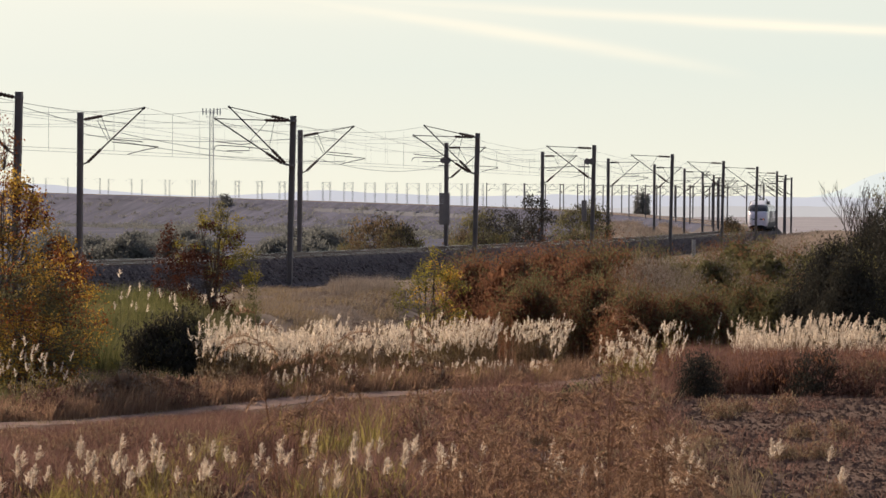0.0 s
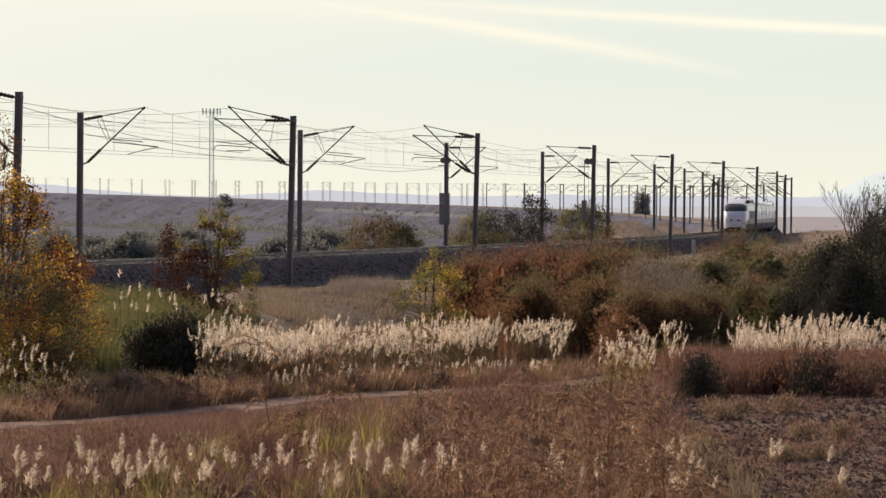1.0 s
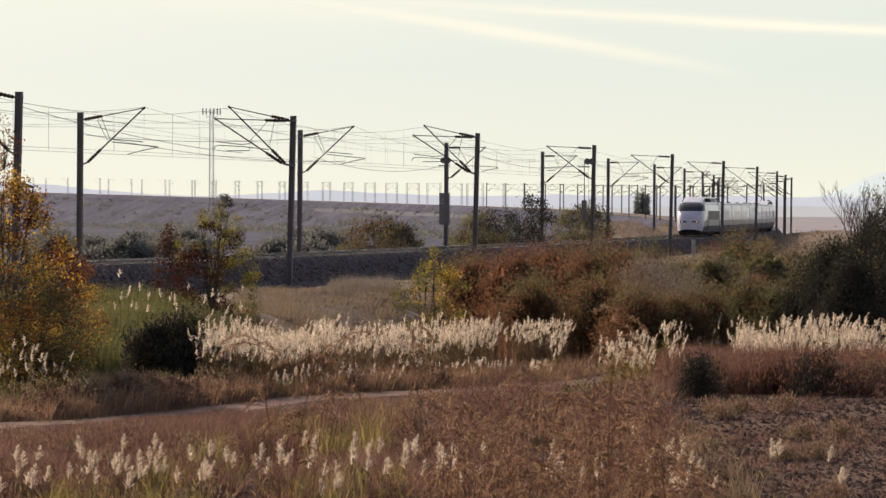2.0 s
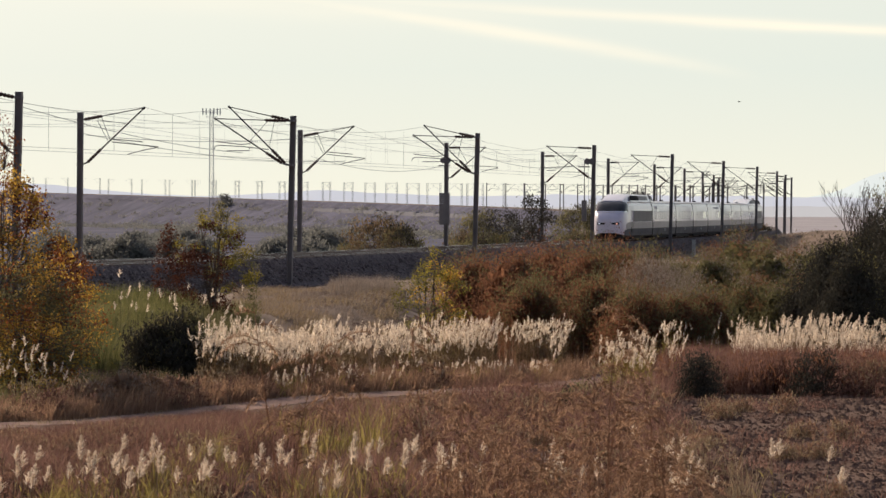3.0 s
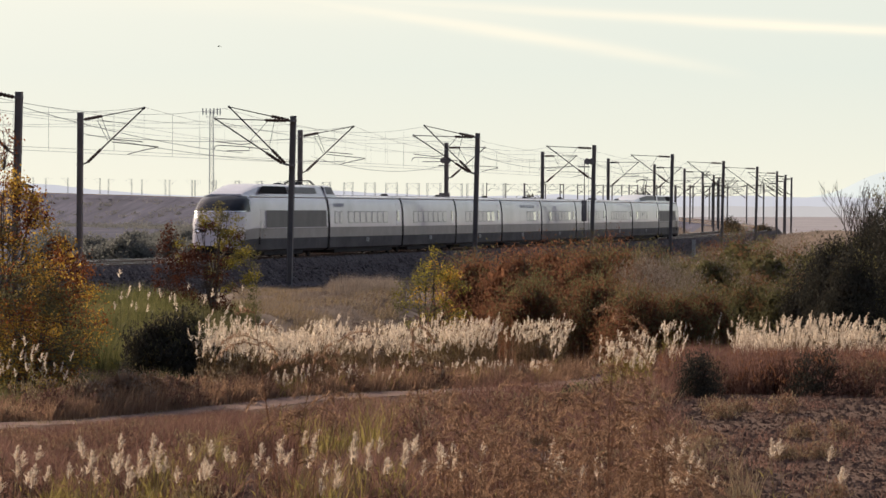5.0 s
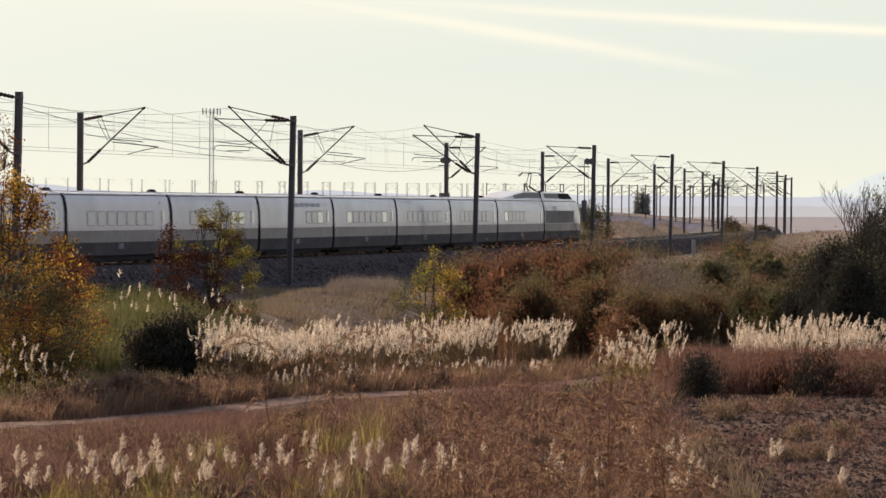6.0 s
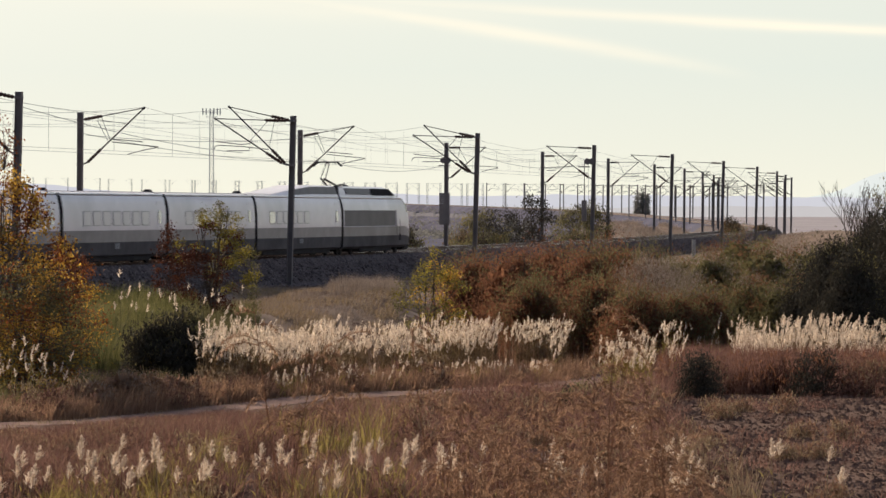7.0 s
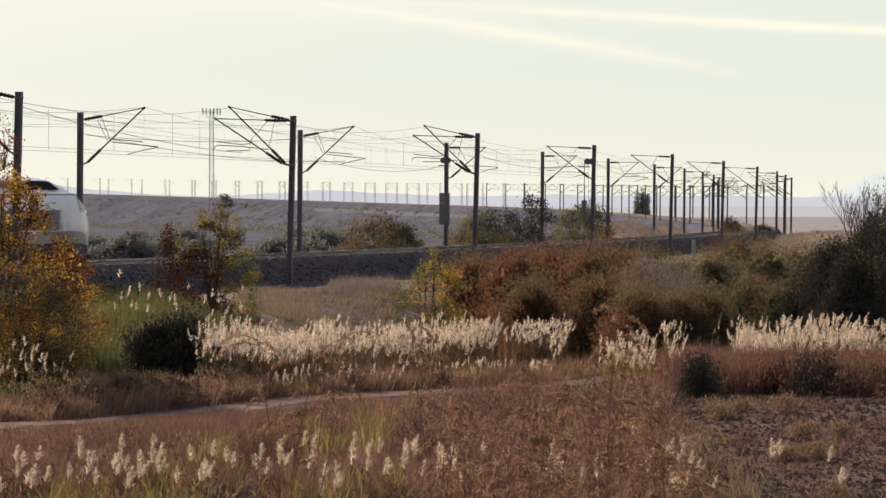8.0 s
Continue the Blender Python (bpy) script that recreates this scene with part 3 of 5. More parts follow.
def build_wires():
    def run(name, spots, sag, radius, seg, label):
        bm = bmesh.new()
        pts = []
        for (s0, o0, z0), (s1, o1, z1) in zip(spots, spots[1:]):
            for k in range(seg):
                t = k / seg
                pts.append(line(s0 + (s1 - s0) * t, o0 + (o1 - o0) * t, z0 + (z1 - z0) * t - sag * 4 * t * (1 - t))[0])
        pts.append(line(*spots[-1])[0])
        tube(bm, pts, radius, 3)
        tagged(part(name, bm, WIRE), label, "wire", "overhead wires")

    for masts, base, sgn in ((NEAR_S, 3.1, -1), (FAR_S, -7.3, 1)):
        masts = [masts[0] - 55] + masts
        held = [(v, base + sgn * (3.5 if v < 50 or sgn < 0 else 2.95), 7.95 if v < 50 else 7.36) for v in masts]
        run("messenger_wire", held, 0.75, 0.0095, 10, "thin sagging messenger wire of the overhead line")
        run("contact_wire", [(v, o, 5.42) for v, o, z in held], 0.0, 0.0095, 3, "thin level copper contact wire over the track")
        run("earth_wire", [(v, base - sgn * 0.2, 7.1) for v in masts], 0.4, 0.008, 10, "thin earth wire strung from mast to mast")
        run("feeder_wire", [(v, base + sgn * 2.6, 7.05) for v in masts[:12]], 0.5, 0.008, 10, "thin second messenger wire")
        if sgn < 0:
            run("overlap_wire", [(v, base - 4.1, z) for v, z in ((-139, 7.6), (-84, 7.45), (-33.2, 7.32), (22.3, 7.32), (77.4, 6.3))], 0.55, 0.0095, 10, "thin messenger wire of the overlapping section")
        bm = bmesh.new()
        for (s0, o0, z0), (s1, o1, z1) in zip(held[:14], held[1:15]):
            for k in range(1, 9):
                t = k / 9
                s = s0 + (s1 - s0) * t
                tube(bm, [line(s, o0 + (o1 - o0) * t, z0 + (z1 - z0) * t - 0.75 * 4 * t * (1 - t))[0], line(s, o0 + (o1 - o0) * t, 5.42)[0]], 0.004, 3)
        tagged(part("droppers", bm, WIRE), "thin vertical dropper wires between messenger and contact wire", "dropper wires", kind="stuff")
    # slack cables that swing down to the anchored masts
    for s0, o0, z0, s1, o1, z1, sag in ((17.24, -6.6, 6.0, 72.5, -7.0, 6.1, 0.75), (-36.9, -7.2, 6.6, 17.24, -4.4, 5.7, 0.5), (-84.0, 3.1, 7.0, -32.66, 0.4, 5.6, 0.3),
                                        (23.34, 3.0, 6.2, 78.74, 3.0, 6.3, 0.7), (-36.9, -7.0, 6.5, 17.24, -7.0, 7.2, 0.3), (78.74, 3.0, 6.3, 135.7, 0.2, 5.9, 0.5)):
        bm = bmesh.new()
        pts = []
        for k in range(15):
            t = k / 14
            pts.append(line(s0 + (s1 - s0) * t, o0 + (o1 - o0) * t, z0 + (z1 - z0) * t - sag * 4 * t * (1 - t))[0])
        tube(bm, pts, 0.014, 4)
        tagged(part("slack_cable", bm, WIRE), "slack black cable hung between masts", "cable", "slack cables")


build_wires()


VENT = material("pale_grey_louvre", (0.40, 0.385, 0.40), (0.50, 0.485, 0.50), 2, 0.6)


# ---- train: two power cars and eight trailers, each lofted along its length ----
HALF = ((0.80, 0.32), (0.97, 0.46), (1.0, 1.06), (1.0, 1.61), (1.0, 1.83), (0.988, 2.5), (0.955, 2.86), (0.905, 3.16), (0.80, 3.33), (0.45, 3.41), (0.0, 3.43))
NH = len(HALF)


def section(y, w=1.44, top=3.43, bot=0.32, pull=0.0):
    """One ring of the body from the -X sill over the roof to the +X sill. pull: how far the roof lies behind the sill."""
    pts = []
    for sgn, ids in ((-1, range(NH)), (1, range(NH - 2, -1, -1))):
        for i in ids:
            fx, z = HALF[i]
            zz = bot + (z - 0.32) / 3.11 * (top - bot)
            pts.append(Vector((sgn * fx * w, y - pull * max(0.0, (zz - 1.5)) , zz)))
    return pts


def skin(rings, cols, inflate=0.0):
    """Faces of the loft between ring columns cols=(first, last), pushed out by inflate."""
    bm = bmesh.new()
    lo, hi = cols
    grid = []
    for r in rings:
        c = sum(r, Vector()) / len(r)
        row = []
        for j in range(lo, hi + 1):
            out = (r[j] - Vector((0, r[j].y, 1.6)))
            row.append(bm.verts.new(r[j] + out.normalized() * inflate))
        grid.append(row)
    for a, b in zip(grid, grid[1:]):
        for j in range(hi - lo):
            bm.faces.new((a[j], a[j + 1], b[j + 1], b[j]))
    return bm


def join(*bms):
    out = bmesh.new()
    for b in bms:
        me = bpy.data.meshes.new("tmp")
        b.to_mesh(me)
        b.free()
        out.from_mesh(me)
        bpy.data.meshes.remove(me)
    return out


LAST = 2 * NH - 2


def clad(e, rings, nose=None):
    """The painted skin of a car: white upper body and nose, grey band, black skirt, floor and ends."""
    white = [skin(rings, (3, LAST - 3))]
    if nose:
        white.append(skin([rings[-1]] + nose, (3, LAST - 3)))
        white += [skin(nose[2:], (2, 3)), skin(nose[2:], (LAST - 3, LAST - 2)), skin(nose[3:], (1, 2)), skin(nose[3:], (LAST - 2, LAST - 1))]
    body = join(*white)
    bmesh.ops.remove_doubles(body, verts=body.verts, dist=0.002)
    part("body", body, WHITE, e, smooth_on=True)
    # bright tube added on each side to draw the roof-edge highlight
    for sg in (-1, 1):
        bm = bmesh.new()
        tube(bm, [(sg * 1.205, rings[0][0].y, 3.295), (sg * 1.205, rings[-1][0].y, 3.295)], 0.06, 8)
        part("roof_edge_highlight", bm, ROOF, e, "bright tube added for the roof-edge highlight")
    if nose:
        bm = bmesh.new()
        bm.faces.new([bm.verts.new(p) for p in nose[-1][1:LAST]])
        part("nose_cap", bm, WHITE, e)
        bm = bmesh.new()
        bm.faces.new([bm.verts.new(p) for p in nose[-1][:2] + nose[-1][LAST - 1:]])
        part("lower_nose_cap", bm, BLACK, e, "black lower nose")
    band, dark = (rings + nose[:3], rings + nose[:4]) if nose else (rings, rings)
    part("lower_band", join(skin(band, (2, 3)), skin(band, (LAST - 3, LAST - 2))), GREY, e, "grey painted lower band")
    part("skirt", join(skin(dark, (0, 2)), skin(dark, (LAST - 2, LAST))), SKIRT, e, "dirty dark grey skirt")
    if nose:
        part("nose_sill", join(skin(nose[3:], (0, 1)), skin(nose[3:], (LAST - 1, LAST))), BLACK, e, "black sill under the nose")
    rings = rings + (nose or [])
    bm = bmesh.new()
    for r in (rings[0],) + (() if nose else (rings[-1],)):
        bm.faces.new([bm.verts.new(p) for p in r])
    a, b = rings[0], rings[-1]
    bm.faces.new([bm.verts.new(p) for p in (a[0], a[-1], b[-1], b[0])])
    part("floor", bm, BLACK, e)


def pane(e, name, y0, y1, z0, z1, side, mat, proud=0.012, label="", corner=0.09):
    """A framed pane on the car's side, leaning with the body."""
    def xz(z):
        for (f0, a), (f1, b) in zip(HALF, HALF[1:]):
            if a <= z <= b:
                return 1.44 * (f0 + (f1 - f0) * (z - a) / (b - a))
        return 1.44
    bm = bmesh.new()
    c = corner
    ring = [(y0 + c, z0), (y1 - c, z0), (y1, z0 + c), (y1, z1 - c), (y1 - c, z1), (y0 + c, z1), (y0, z1 - c), (y0, z0 + c)]
    outer = [bm.verts.new((side * (xz(z) + proud), y, z)) for y, z in ring]
    inner = [bm.verts.new((side * (xz(z) - 0.02), y, z)) for y, z in ring]
    bm.faces.new(outer)
    for i in range(8):
        bm.faces.new((outer[i], outer[(i + 1) % 8], inner[(i + 1) % 8], inner[i]))
    return part(name, bm, mat, e, label)


def bogie(e, y):
    b_bm = bmesh.new()
    for x in (-1.12, 1.06):
        box(b_bm, (x, y - 1.7, 0.5), (x + 0.12, y + 1.7, 0.72), 0.03)
        box(b_bm, (x, y - 0.35, 0.3), (x + 0.14, y + 0.35, 0.95), 0.03)
        tube(b_bm, [(x + 0.06, y - 0.5, 0.62), (x + 0.06, y - 0.5, 1.02)], 0.14, 8)
        tube(b_bm, [(x + 0.06, y + 0.5, 0.62), (x + 0.06, y + 0.5, 1.02)], 0.14, 8)
    box(b_bm, (-1.06, y - 1.9, 0.3), (1.06, y + 1.9, 0.7))
    bg = part("bogie", b_bm, BLACK, e, "black bogie frame with springs")
    for dy in (-1.5, 1.5):
        for x in (-0.82, 0.70):
            bm = bmesh.new()
            tube(bm, [(x, y + dy, 0.46), (x + 0.13, y + dy, 0.46)], 0.46, 20)
            tube(bm, [(x - 0.05, y + dy, 0.46), (x + 0.2, y + dy, 0.46)], 0.14, 10)
            part("wheel", bm, BLACK, bg)
    for x in (-1.26, 1.16):
        bm = bmesh.new()
        box(bm, (x, y - 0.28, 0.84), (x + 0.1, y + 0.28, 0.98), 0.02)
        tube(bm, [(x + 0.05, y - 0.2, 0.9), (x + 0.05, y + 0.1, 0.55)], 0.04, 6)
        part("damper", bm, GALV, bg, "pale metal damper bracket")
    return bg


def fairing(e, y_low, y_high, taper_back, taper_front, panel=None, h=0.56, w=1.18):
    """The raised roof casing between y_low and y_high."""
    rings = []
    ys = [y_low + (y_high - y_low) * i / 16 for i in range(17)]
    for y in ys:
        k = min(1.0, (y - y_low) / taper_back if taper_back else 1.0, (y_high - y) / taper_front if taper_front else 1.0)
        k = max(0.0, k) ** 0.85
        hh = 0.02 + h * k
        ww = w * (0.82 + 0.18 * k)
        rings.append([Vector((sg * f * ww, y, 3.30 + (hh + 0.1) * zf)) for sg, f, zf in ((-1, 1.06, 0), (-1, 1.0, 0.25), (-1, 0.88, 0.86), (-1, 0.7, 0.98), (0, 0, 1.02), (1, 0.7, 0.98), (1, 0.88, 0.86), (1, 1.0, 0.25), (1, 1.06, 0))])
    bm = bmesh.new()
    grid = [[bm.verts.new(p) for p in r] for r in rings]
    for a, b in zip(grid, grid[1:]):
        for j in range(8):
            bm.faces.new((a[j], a[j + 1], b[j + 1], b[j]))
    bm.faces.new(grid[0])
    bm.faces.new(grid[-1][::-1])
    f = part("roof_fairing", bm, WHITE, e, "white raised roof fairing")
    if panel:
        for j, sg in ((1, -1), (6, 1)):
            bm = bmesh.new()
            keep = [r for r, y in zip(rings, ys) if panel[0] <= y <= panel[1]]
            rows = [[bm.verts.new(r[j + i] + Vector((sg * 0.012, 0, 0.004))) for i in (0, 1)] for r in keep]
            for a, b in zip(rows, rows[1:]):
                bm.faces.new((a[0], a[1], b[1], b[0]))
            part("fairing_panel", bm, GRILLE, f, "grey side panel of the fairing")
    return f


def side_patch(e, name, pts, mat, label="", mirror=True):
    for sg in (-1, 1):
        bm = bmesh.new()
        a = [bm.verts.new((sg * x, y, z)) for x, y, z in pts]
        b = [bm.verts.new((sg * (x - 0.03), y, z - 0.005)) for x, y, z in pts]
        bm.faces.new(a)
        n = len(pts)
        for i in range(n):
            bm.faces.new((a[i], a[(i + 1) % n], b[(i + 1) % n], b[i]))
        part(name, bm, mat, e, label)


def pantograph(e, y, raised):
    base_z = 3.86
    bm = bmesh.new()
    box(bm, (-0.7, y - 0.7, base_z), (0.7, y + 0.7, base_z + 0.08))
    for x in (-0.55, 0.55):
        for dy in (-0.5, 0.5):
            tube(bm, [(x, y + dy, base_z - 0.35), (x, y + dy, base_z)], [0.06, 0.09], 8)
    base = part("pantograph_base", bm, BLACK, e, "black pantograph base on insulators")
    bm = bmesh.new()
    if raised:
        knee, head = (0, y - 2.9, base_z + 0.5), (0, y - 1.6, 5.28)
    else:
        knee, head = (0, y + 1.5, base_z + 0.2), (0, y - 0.3, base_z + 0.3)
    for x in (-0.3, 0.3):
        tube(bm, [(x, y - 0.2, base_z + 0.1), (knee[0] + x * 0.3, knee[1], knee[2])], 0.06)
        tube(bm, [(knee[0] + x * 0.5, knee[1], knee[2]), (head[0] + x * 0.3, head[1], head[2])], 0.032)
    part("pantograph_arm", bm, BLACK, e, "black hinged pantograph arm")
    bm = bmesh.new()
    for dy in (-0.18, 0.18):
        tube(bm, [(-0.85, head[1] + dy, head[2] - 0.18), (-0.6, head[1] + dy, head[2] + 0.06), (0.6, head[1] + dy, head[2] + 0.06), (0.85, head[1] + dy, head[2] - 0.18)], 0.035)
    tube(bm, [(0, head[1] - 0.2, head[2]), (0, head[1] + 0.2, head[2])], 0.03)
    part("pantograph_head", bm, BLACK, e, "black collector head")


NOSE = ((0.0, 0.60, 1.72, 0.66), (0.06, 0.78, 1.93, 0.58), (0.2, 0.94, 2.11, 0.53), (0.42, 1.08, 2.28, 0.49), (0.7, 1.19, 2.44, 0.45), (1.1, 1.28, 2.64, 0.41), (1.6, 1.345, 2.90, 0.37),
        (2.2, 1.385, 3.16, 0.34), (2.8, 1.415, 3.34, 0.33), (3.5, 1.432, 3.41, 0.32), (4.2, 1.438, 3.43, 0.32), (5.2, 1.44, 3.43, 0.32))


def power_car(label, raised):
    e = thing("power_car", Matrix.Identity(4), label, "train car", "cars of the train")
    length = 22.15
    front, back = length / 2, -length / 2 + 0.3
    rings = [section(back)] + [section(back + (front - 5.2 - back) * i / 8) for i in range(1, 8)]
    nose_rings = [section(front - d, w, t, b) for d, w, t, b in reversed(NOSE)]
    clad(e, rings + nose_rings[:3], nose_rings[3:])
    # windscreen over the sloping crown of the nose
    def cut(z0, z1, y_back, proud):
        bm = skin(nose_rings, (3, LAST - 3), proud)
        for co, no in (((0, 0, z0), (0, 0, -1)), ((0, 0, z1), (0, 0, 1)), ((0, y_back, 2.4), (0, -1, -0.45))):
            bmesh.ops.bisect_plane(bm, geom=bm.verts[:] + bm.edges[:] + bm.faces[:], plane_co=co, plane_no=no, clear_outer=True)
        return bm
    part("windscreen", cut(2.47, 3.34, front - 2.75, 0.014), SCREEN, e, "dark tinted wrap-around windscreen", True)
    part("windscreen_trim", cut(2.475, 2.53, front - 2.0, 0.045), CHROME, e, "bright trim below the windscreen")
    # lamp recesses and lamps across the nose
    for sg in (-1, 1):
        bm = bmesh.new()
        box(bm, (sg * 0.58 - 0.34, front - 0.40, 1.37), (sg * 0.58 + 0.34, front + 0.012, 1.6), 0.05)
        cl = part("lamp_cluster", bm, SCREEN, e, "dark glazed headlamp cluster")
        bm = bmesh.new()
        tube(bm, [(sg * 0.74, front - 0.16, 1.485), (sg * 0.74, front + 0.03, 1.485)], 0.075, 12)
        part("headlamp", bm, LAMP if sg < 0 else LAMPDIM, cl, "lit round headlamp")
    bm = bmesh.new()
    box(bm, (-1.12, front - 2.2, 0.16), (1.12, front - 0.45, 0.56), 0.12)
    part("nose_skirt", bm, BLACK, e, "black coupler skirt")
    # large grey side grilles with white frames
    y0, y1 = back + 0.35, front - 6.3
    side_patch(e, "side_grille", [(1.458, y0, 1.64), (1.458, y1, 1.64), (1.445, y1, 2.56), (1.445, y0, 2.56)], GRILLE, "flat grey grille panel")
    side_patch(e, "cab_door", [(1.452, y1 + 0.5, 1.64), (1.452, y1 + 1.25, 1.64), (1.425, y1 + 1.25, 2.62), (1.425, y1 + 0.5, 2.62)], WHITE, "white cab door")
    for sg in (-1, 1):
        for dy in (0.42, 1.35):
            bm = bmesh.new()
            tube(bm, [(sg * 1.465, y1 + dy, 1.1), (sg * 1.465, y1 + dy, 2.0)], 0.02)
            part("handrail", bm, CHROME, e, "thin bright handrail")
    f = fairing(e, back, front - 2.9, 0.0, 4.2)
    ff = front - 5.9
    side_patch(e, "roof_grille", [(1.225, ff - 6.6, 3.46), (1.215, ff + 0.4, 3.46), (1.10, ff - 0.9, 3.85), (1.10, ff - 6.6, 3.85)], DARKGRILLE, "dark slatted roof grille")
    side_patch(e, "roof_vent", [(1.215, ff - 14.0, 3.50), (1.215, ff - 6.9, 3.50), (1.10, ff - 6.9, 3.83), (1.10, ff - 14.0, 3.83)], GRILLE, "grey roof vent panel")
    for sg in (-1, 1):
        bm = bmesh.new()
        tube(bm, [(sg * 1.465, y0, 1.615), (sg * 1.465, y1 + 0.1, 1.615), (sg * 1.45, y1 + 0.1, 2.58)], 0.022, 5)
        part("grille_trim", bm, WHITE, e, "pale raised trim round the grille")
    bm = bmesh.new()
    box(bm, (-1.16, back - 0.2, 3.2), (1.16, back + 0.02, 3.93), 0.1)
    tube(bm, [(0.9, back - 0.1, 3.9), (0.95, back + 1.2, 4.02), (0.7, back + 3.4, 4.06), (0.5, back + 5.4, 3.98)], 0.06, 6)
    part("roof_cable", bm, RUBBER, e, "black roof cable and gaiter between the cars")
    pantograph(e, back + (4.0 if raised else 1.4), raised)
    bogie(e, back + 3.6)
    bogie(e, front - 4.6)
    bm = bmesh.new()
    box(bm, (-1.25, back + 5.6, 0.14), (1.25, front - 6.7, 0.95), 0.05)
    part("transformer_case", bm, BLACK, e)
    for sg in (-1, 1):
        bm = bmesh.new()
        box(bm, (sg * 1.44 - 0.02, front - 5.0, 0.75), (sg * 1.44 + 0.02, front - 4.7, 1.15))
        part("step_plate", bm, BLACK, e)
    return e


def trailer(label, length, windows, group="cars of the train", fair=None, dark=(), vents=()):
    e = thing("trailer_car", Matrix.Identity(4), label, "train car", group)
    h = length / 2 - 0.28
    rings = [section(-h + 2 * h * i / 10) for i in range(11)]
    clad(e, rings)
    for y0, y1 in ((-length / 2 - 0.05, -h), (h, length / 2 + 0.05)):
        bm = bmesh.new()
        box(bm, (-1.27, y0, 0.75), (1.27, y1, 3.25), 0.12)
        part("gangway", bm, RUBBER, e, "black rubber gangway gaiter")
    for k, (y, wd) in enumerate(windows):
        for sg in (-1, 1):
            mat = PANE if k in dark else SKYPANE
            w = pane(e, "window", y - wd / 2, y + wd / 2, 1.86, 2.48, sg, mat, 0.016, "dark bare window" if k in dark else "window pane coloured cream for the reflected sky")
            pane(w, "frame", y - wd / 2 - 0.1, y + wd / 2 + 0.1, 1.82, 2.52, sg, GALVFRAME, 0.008, "grey window frame", 0.12)
    yd = -h + 1.25
    for sg in (-1, 1):
        d = pane(e, "door", yd - 0.45, yd + 0.45, 1.64, 3.0, sg, WHITE, 0.018, "white plug door")
        pane(d, "door_window", yd - 0.25, yd + 0.25, 1.9, 2.55, sg, PANE, 0.028, "narrow dark door window")
    for y in vents:
        for sg in (-1, 1):
            pane(e, "vent", y - 0.55, y + 0.5, 2.74, 2.96, sg, VENT, 0.01, "grey ventilation louvre")
    # under-floor cases, roof fittings and bright labels on the skirt
    bm = bmesh.new()
    box(bm, (-1.25, -h + 2.2, 0.14), (1.25, h - 2.2, 0.7), 0.04)
    part("equipment_case", bm, BLACK, e)
    for sg in (-1, 1):
        bm = bmesh.new()
        for dy in (-0.4, 0.05):
            box(bm, (sg * 1.452 - 0.012, dy, 0.74), (sg * 1.452 + 0.012, dy + 0.32, 1.0))
        part("data_plate", bm, GALV, e, "small pale data plates")
    bm = bmesh.new()
    box(bm, (-0.05, h - 2.2, 3.38), (0.36, h - 1.7, 3.59), 0.09)
    part("roof_unit", bm, BLACK, e, "dark roof fitting")
    bm = bmesh.new()
    for i in range(int(2 * h / 0.9)):
        box(bm, (-0.62, -h + 0.6 + i * 0.9, 3.39), (0.62, -h + 0.68 + i * 0.9, 3.452))
    part("roof_rib", bm, ROOF, e)
    bogie(e, -length / 2)
    if fair:
        fairing(e, *fair)
    return e


def win(first, count, pitch=1.72, wd=1.25):
    return [(first + i * pitch, wd) for i in range(count)]


LENGTHS = [22.15, 21.845] + [18.7] * 6 + [21.845, 22.15]
JOINTS = [sum(LENGTHS[:i]) for i in range(11)]
TRAIN = "white high-speed trailer car with grey lower band"
cars = [power_car("white and grey high-speed power car leading the train", False),
        trailer(TRAIN + ", short fairing", 21.845, win(-5.5, 7) + [(7.6, 0.7), (8.9, 0.7)], fair=(6.6, 10.65, 2.0, 0.0, (8.0, 10.4)), vents=(7.0, 8.0, 9.0)),
        trailer(TRAIN, 18.7, win(-5.2, 7)),
        trailer(TRAIN + " and dark windows", 18.7, win(-5.4, 7), dark=(0, 1)),
        trailer(TRAIN + " and louvres", 18.7, win(-5.8, 3, 1.5), dark=(0,), vents=(-5.4, -4.0, -2.6, -1.2, 0.2)),
        trailer(TRAIN + ", one dark window", 18.7, win(-5.4, 7), dark=(0, 6)),
        trailer(TRAIN, 18.7, win(-5.2, 7), dark=()),
        trailer(TRAIN, 18.7, win(-5.2, 7)),
        trailer(TRAIN + ", long fairing", 21.845, win(-1.5, 6), fair=(-10.65, 5.0, 0.0, 9.0, (-10.66, 1.6)), dark=(5,)),
        power_car("white and grey high-speed power car at the tail with raised pantograph", True)]
# how far along the line the leading nose stands
NOSE_AT = ((0.0, 337.5), (0.5, 300.0), (1.0, 262.8), (1.5, 226.5), (2.0, 188.6), (2.5, 150.7), (3.0, 112.8), (3.5, 75.5), (4.0, 35.6), (4.5, 0.2), (5.0, -37.9), (5.5, -76.2),
           (6.0, -114.6), (6.5, -150.8), (7.0, -190.1), (7.5, -226.5), (8.0, -265.5))


def car_pose(s_mid, length, turned):
    a, _ = line(s_mid - length * 0.4)
    b, _ = line(s_mid + length * 0.4)
    d = (b - a) if turned else (a - b)
    c = (a + b) / 2
    return Matrix.Translation(c) @ d.to_track_quat("Y", "Z").to_matrix().to_4x4()


def train_motion():
    for i, car in enumerate(cars):
        mid = (JOINTS[i] + JOINTS[i + 1]) / 2
        walk(car, [(t, car_pose(s + mid, LENGTHS[i], i == 9)) for t, s in NOSE_AT])


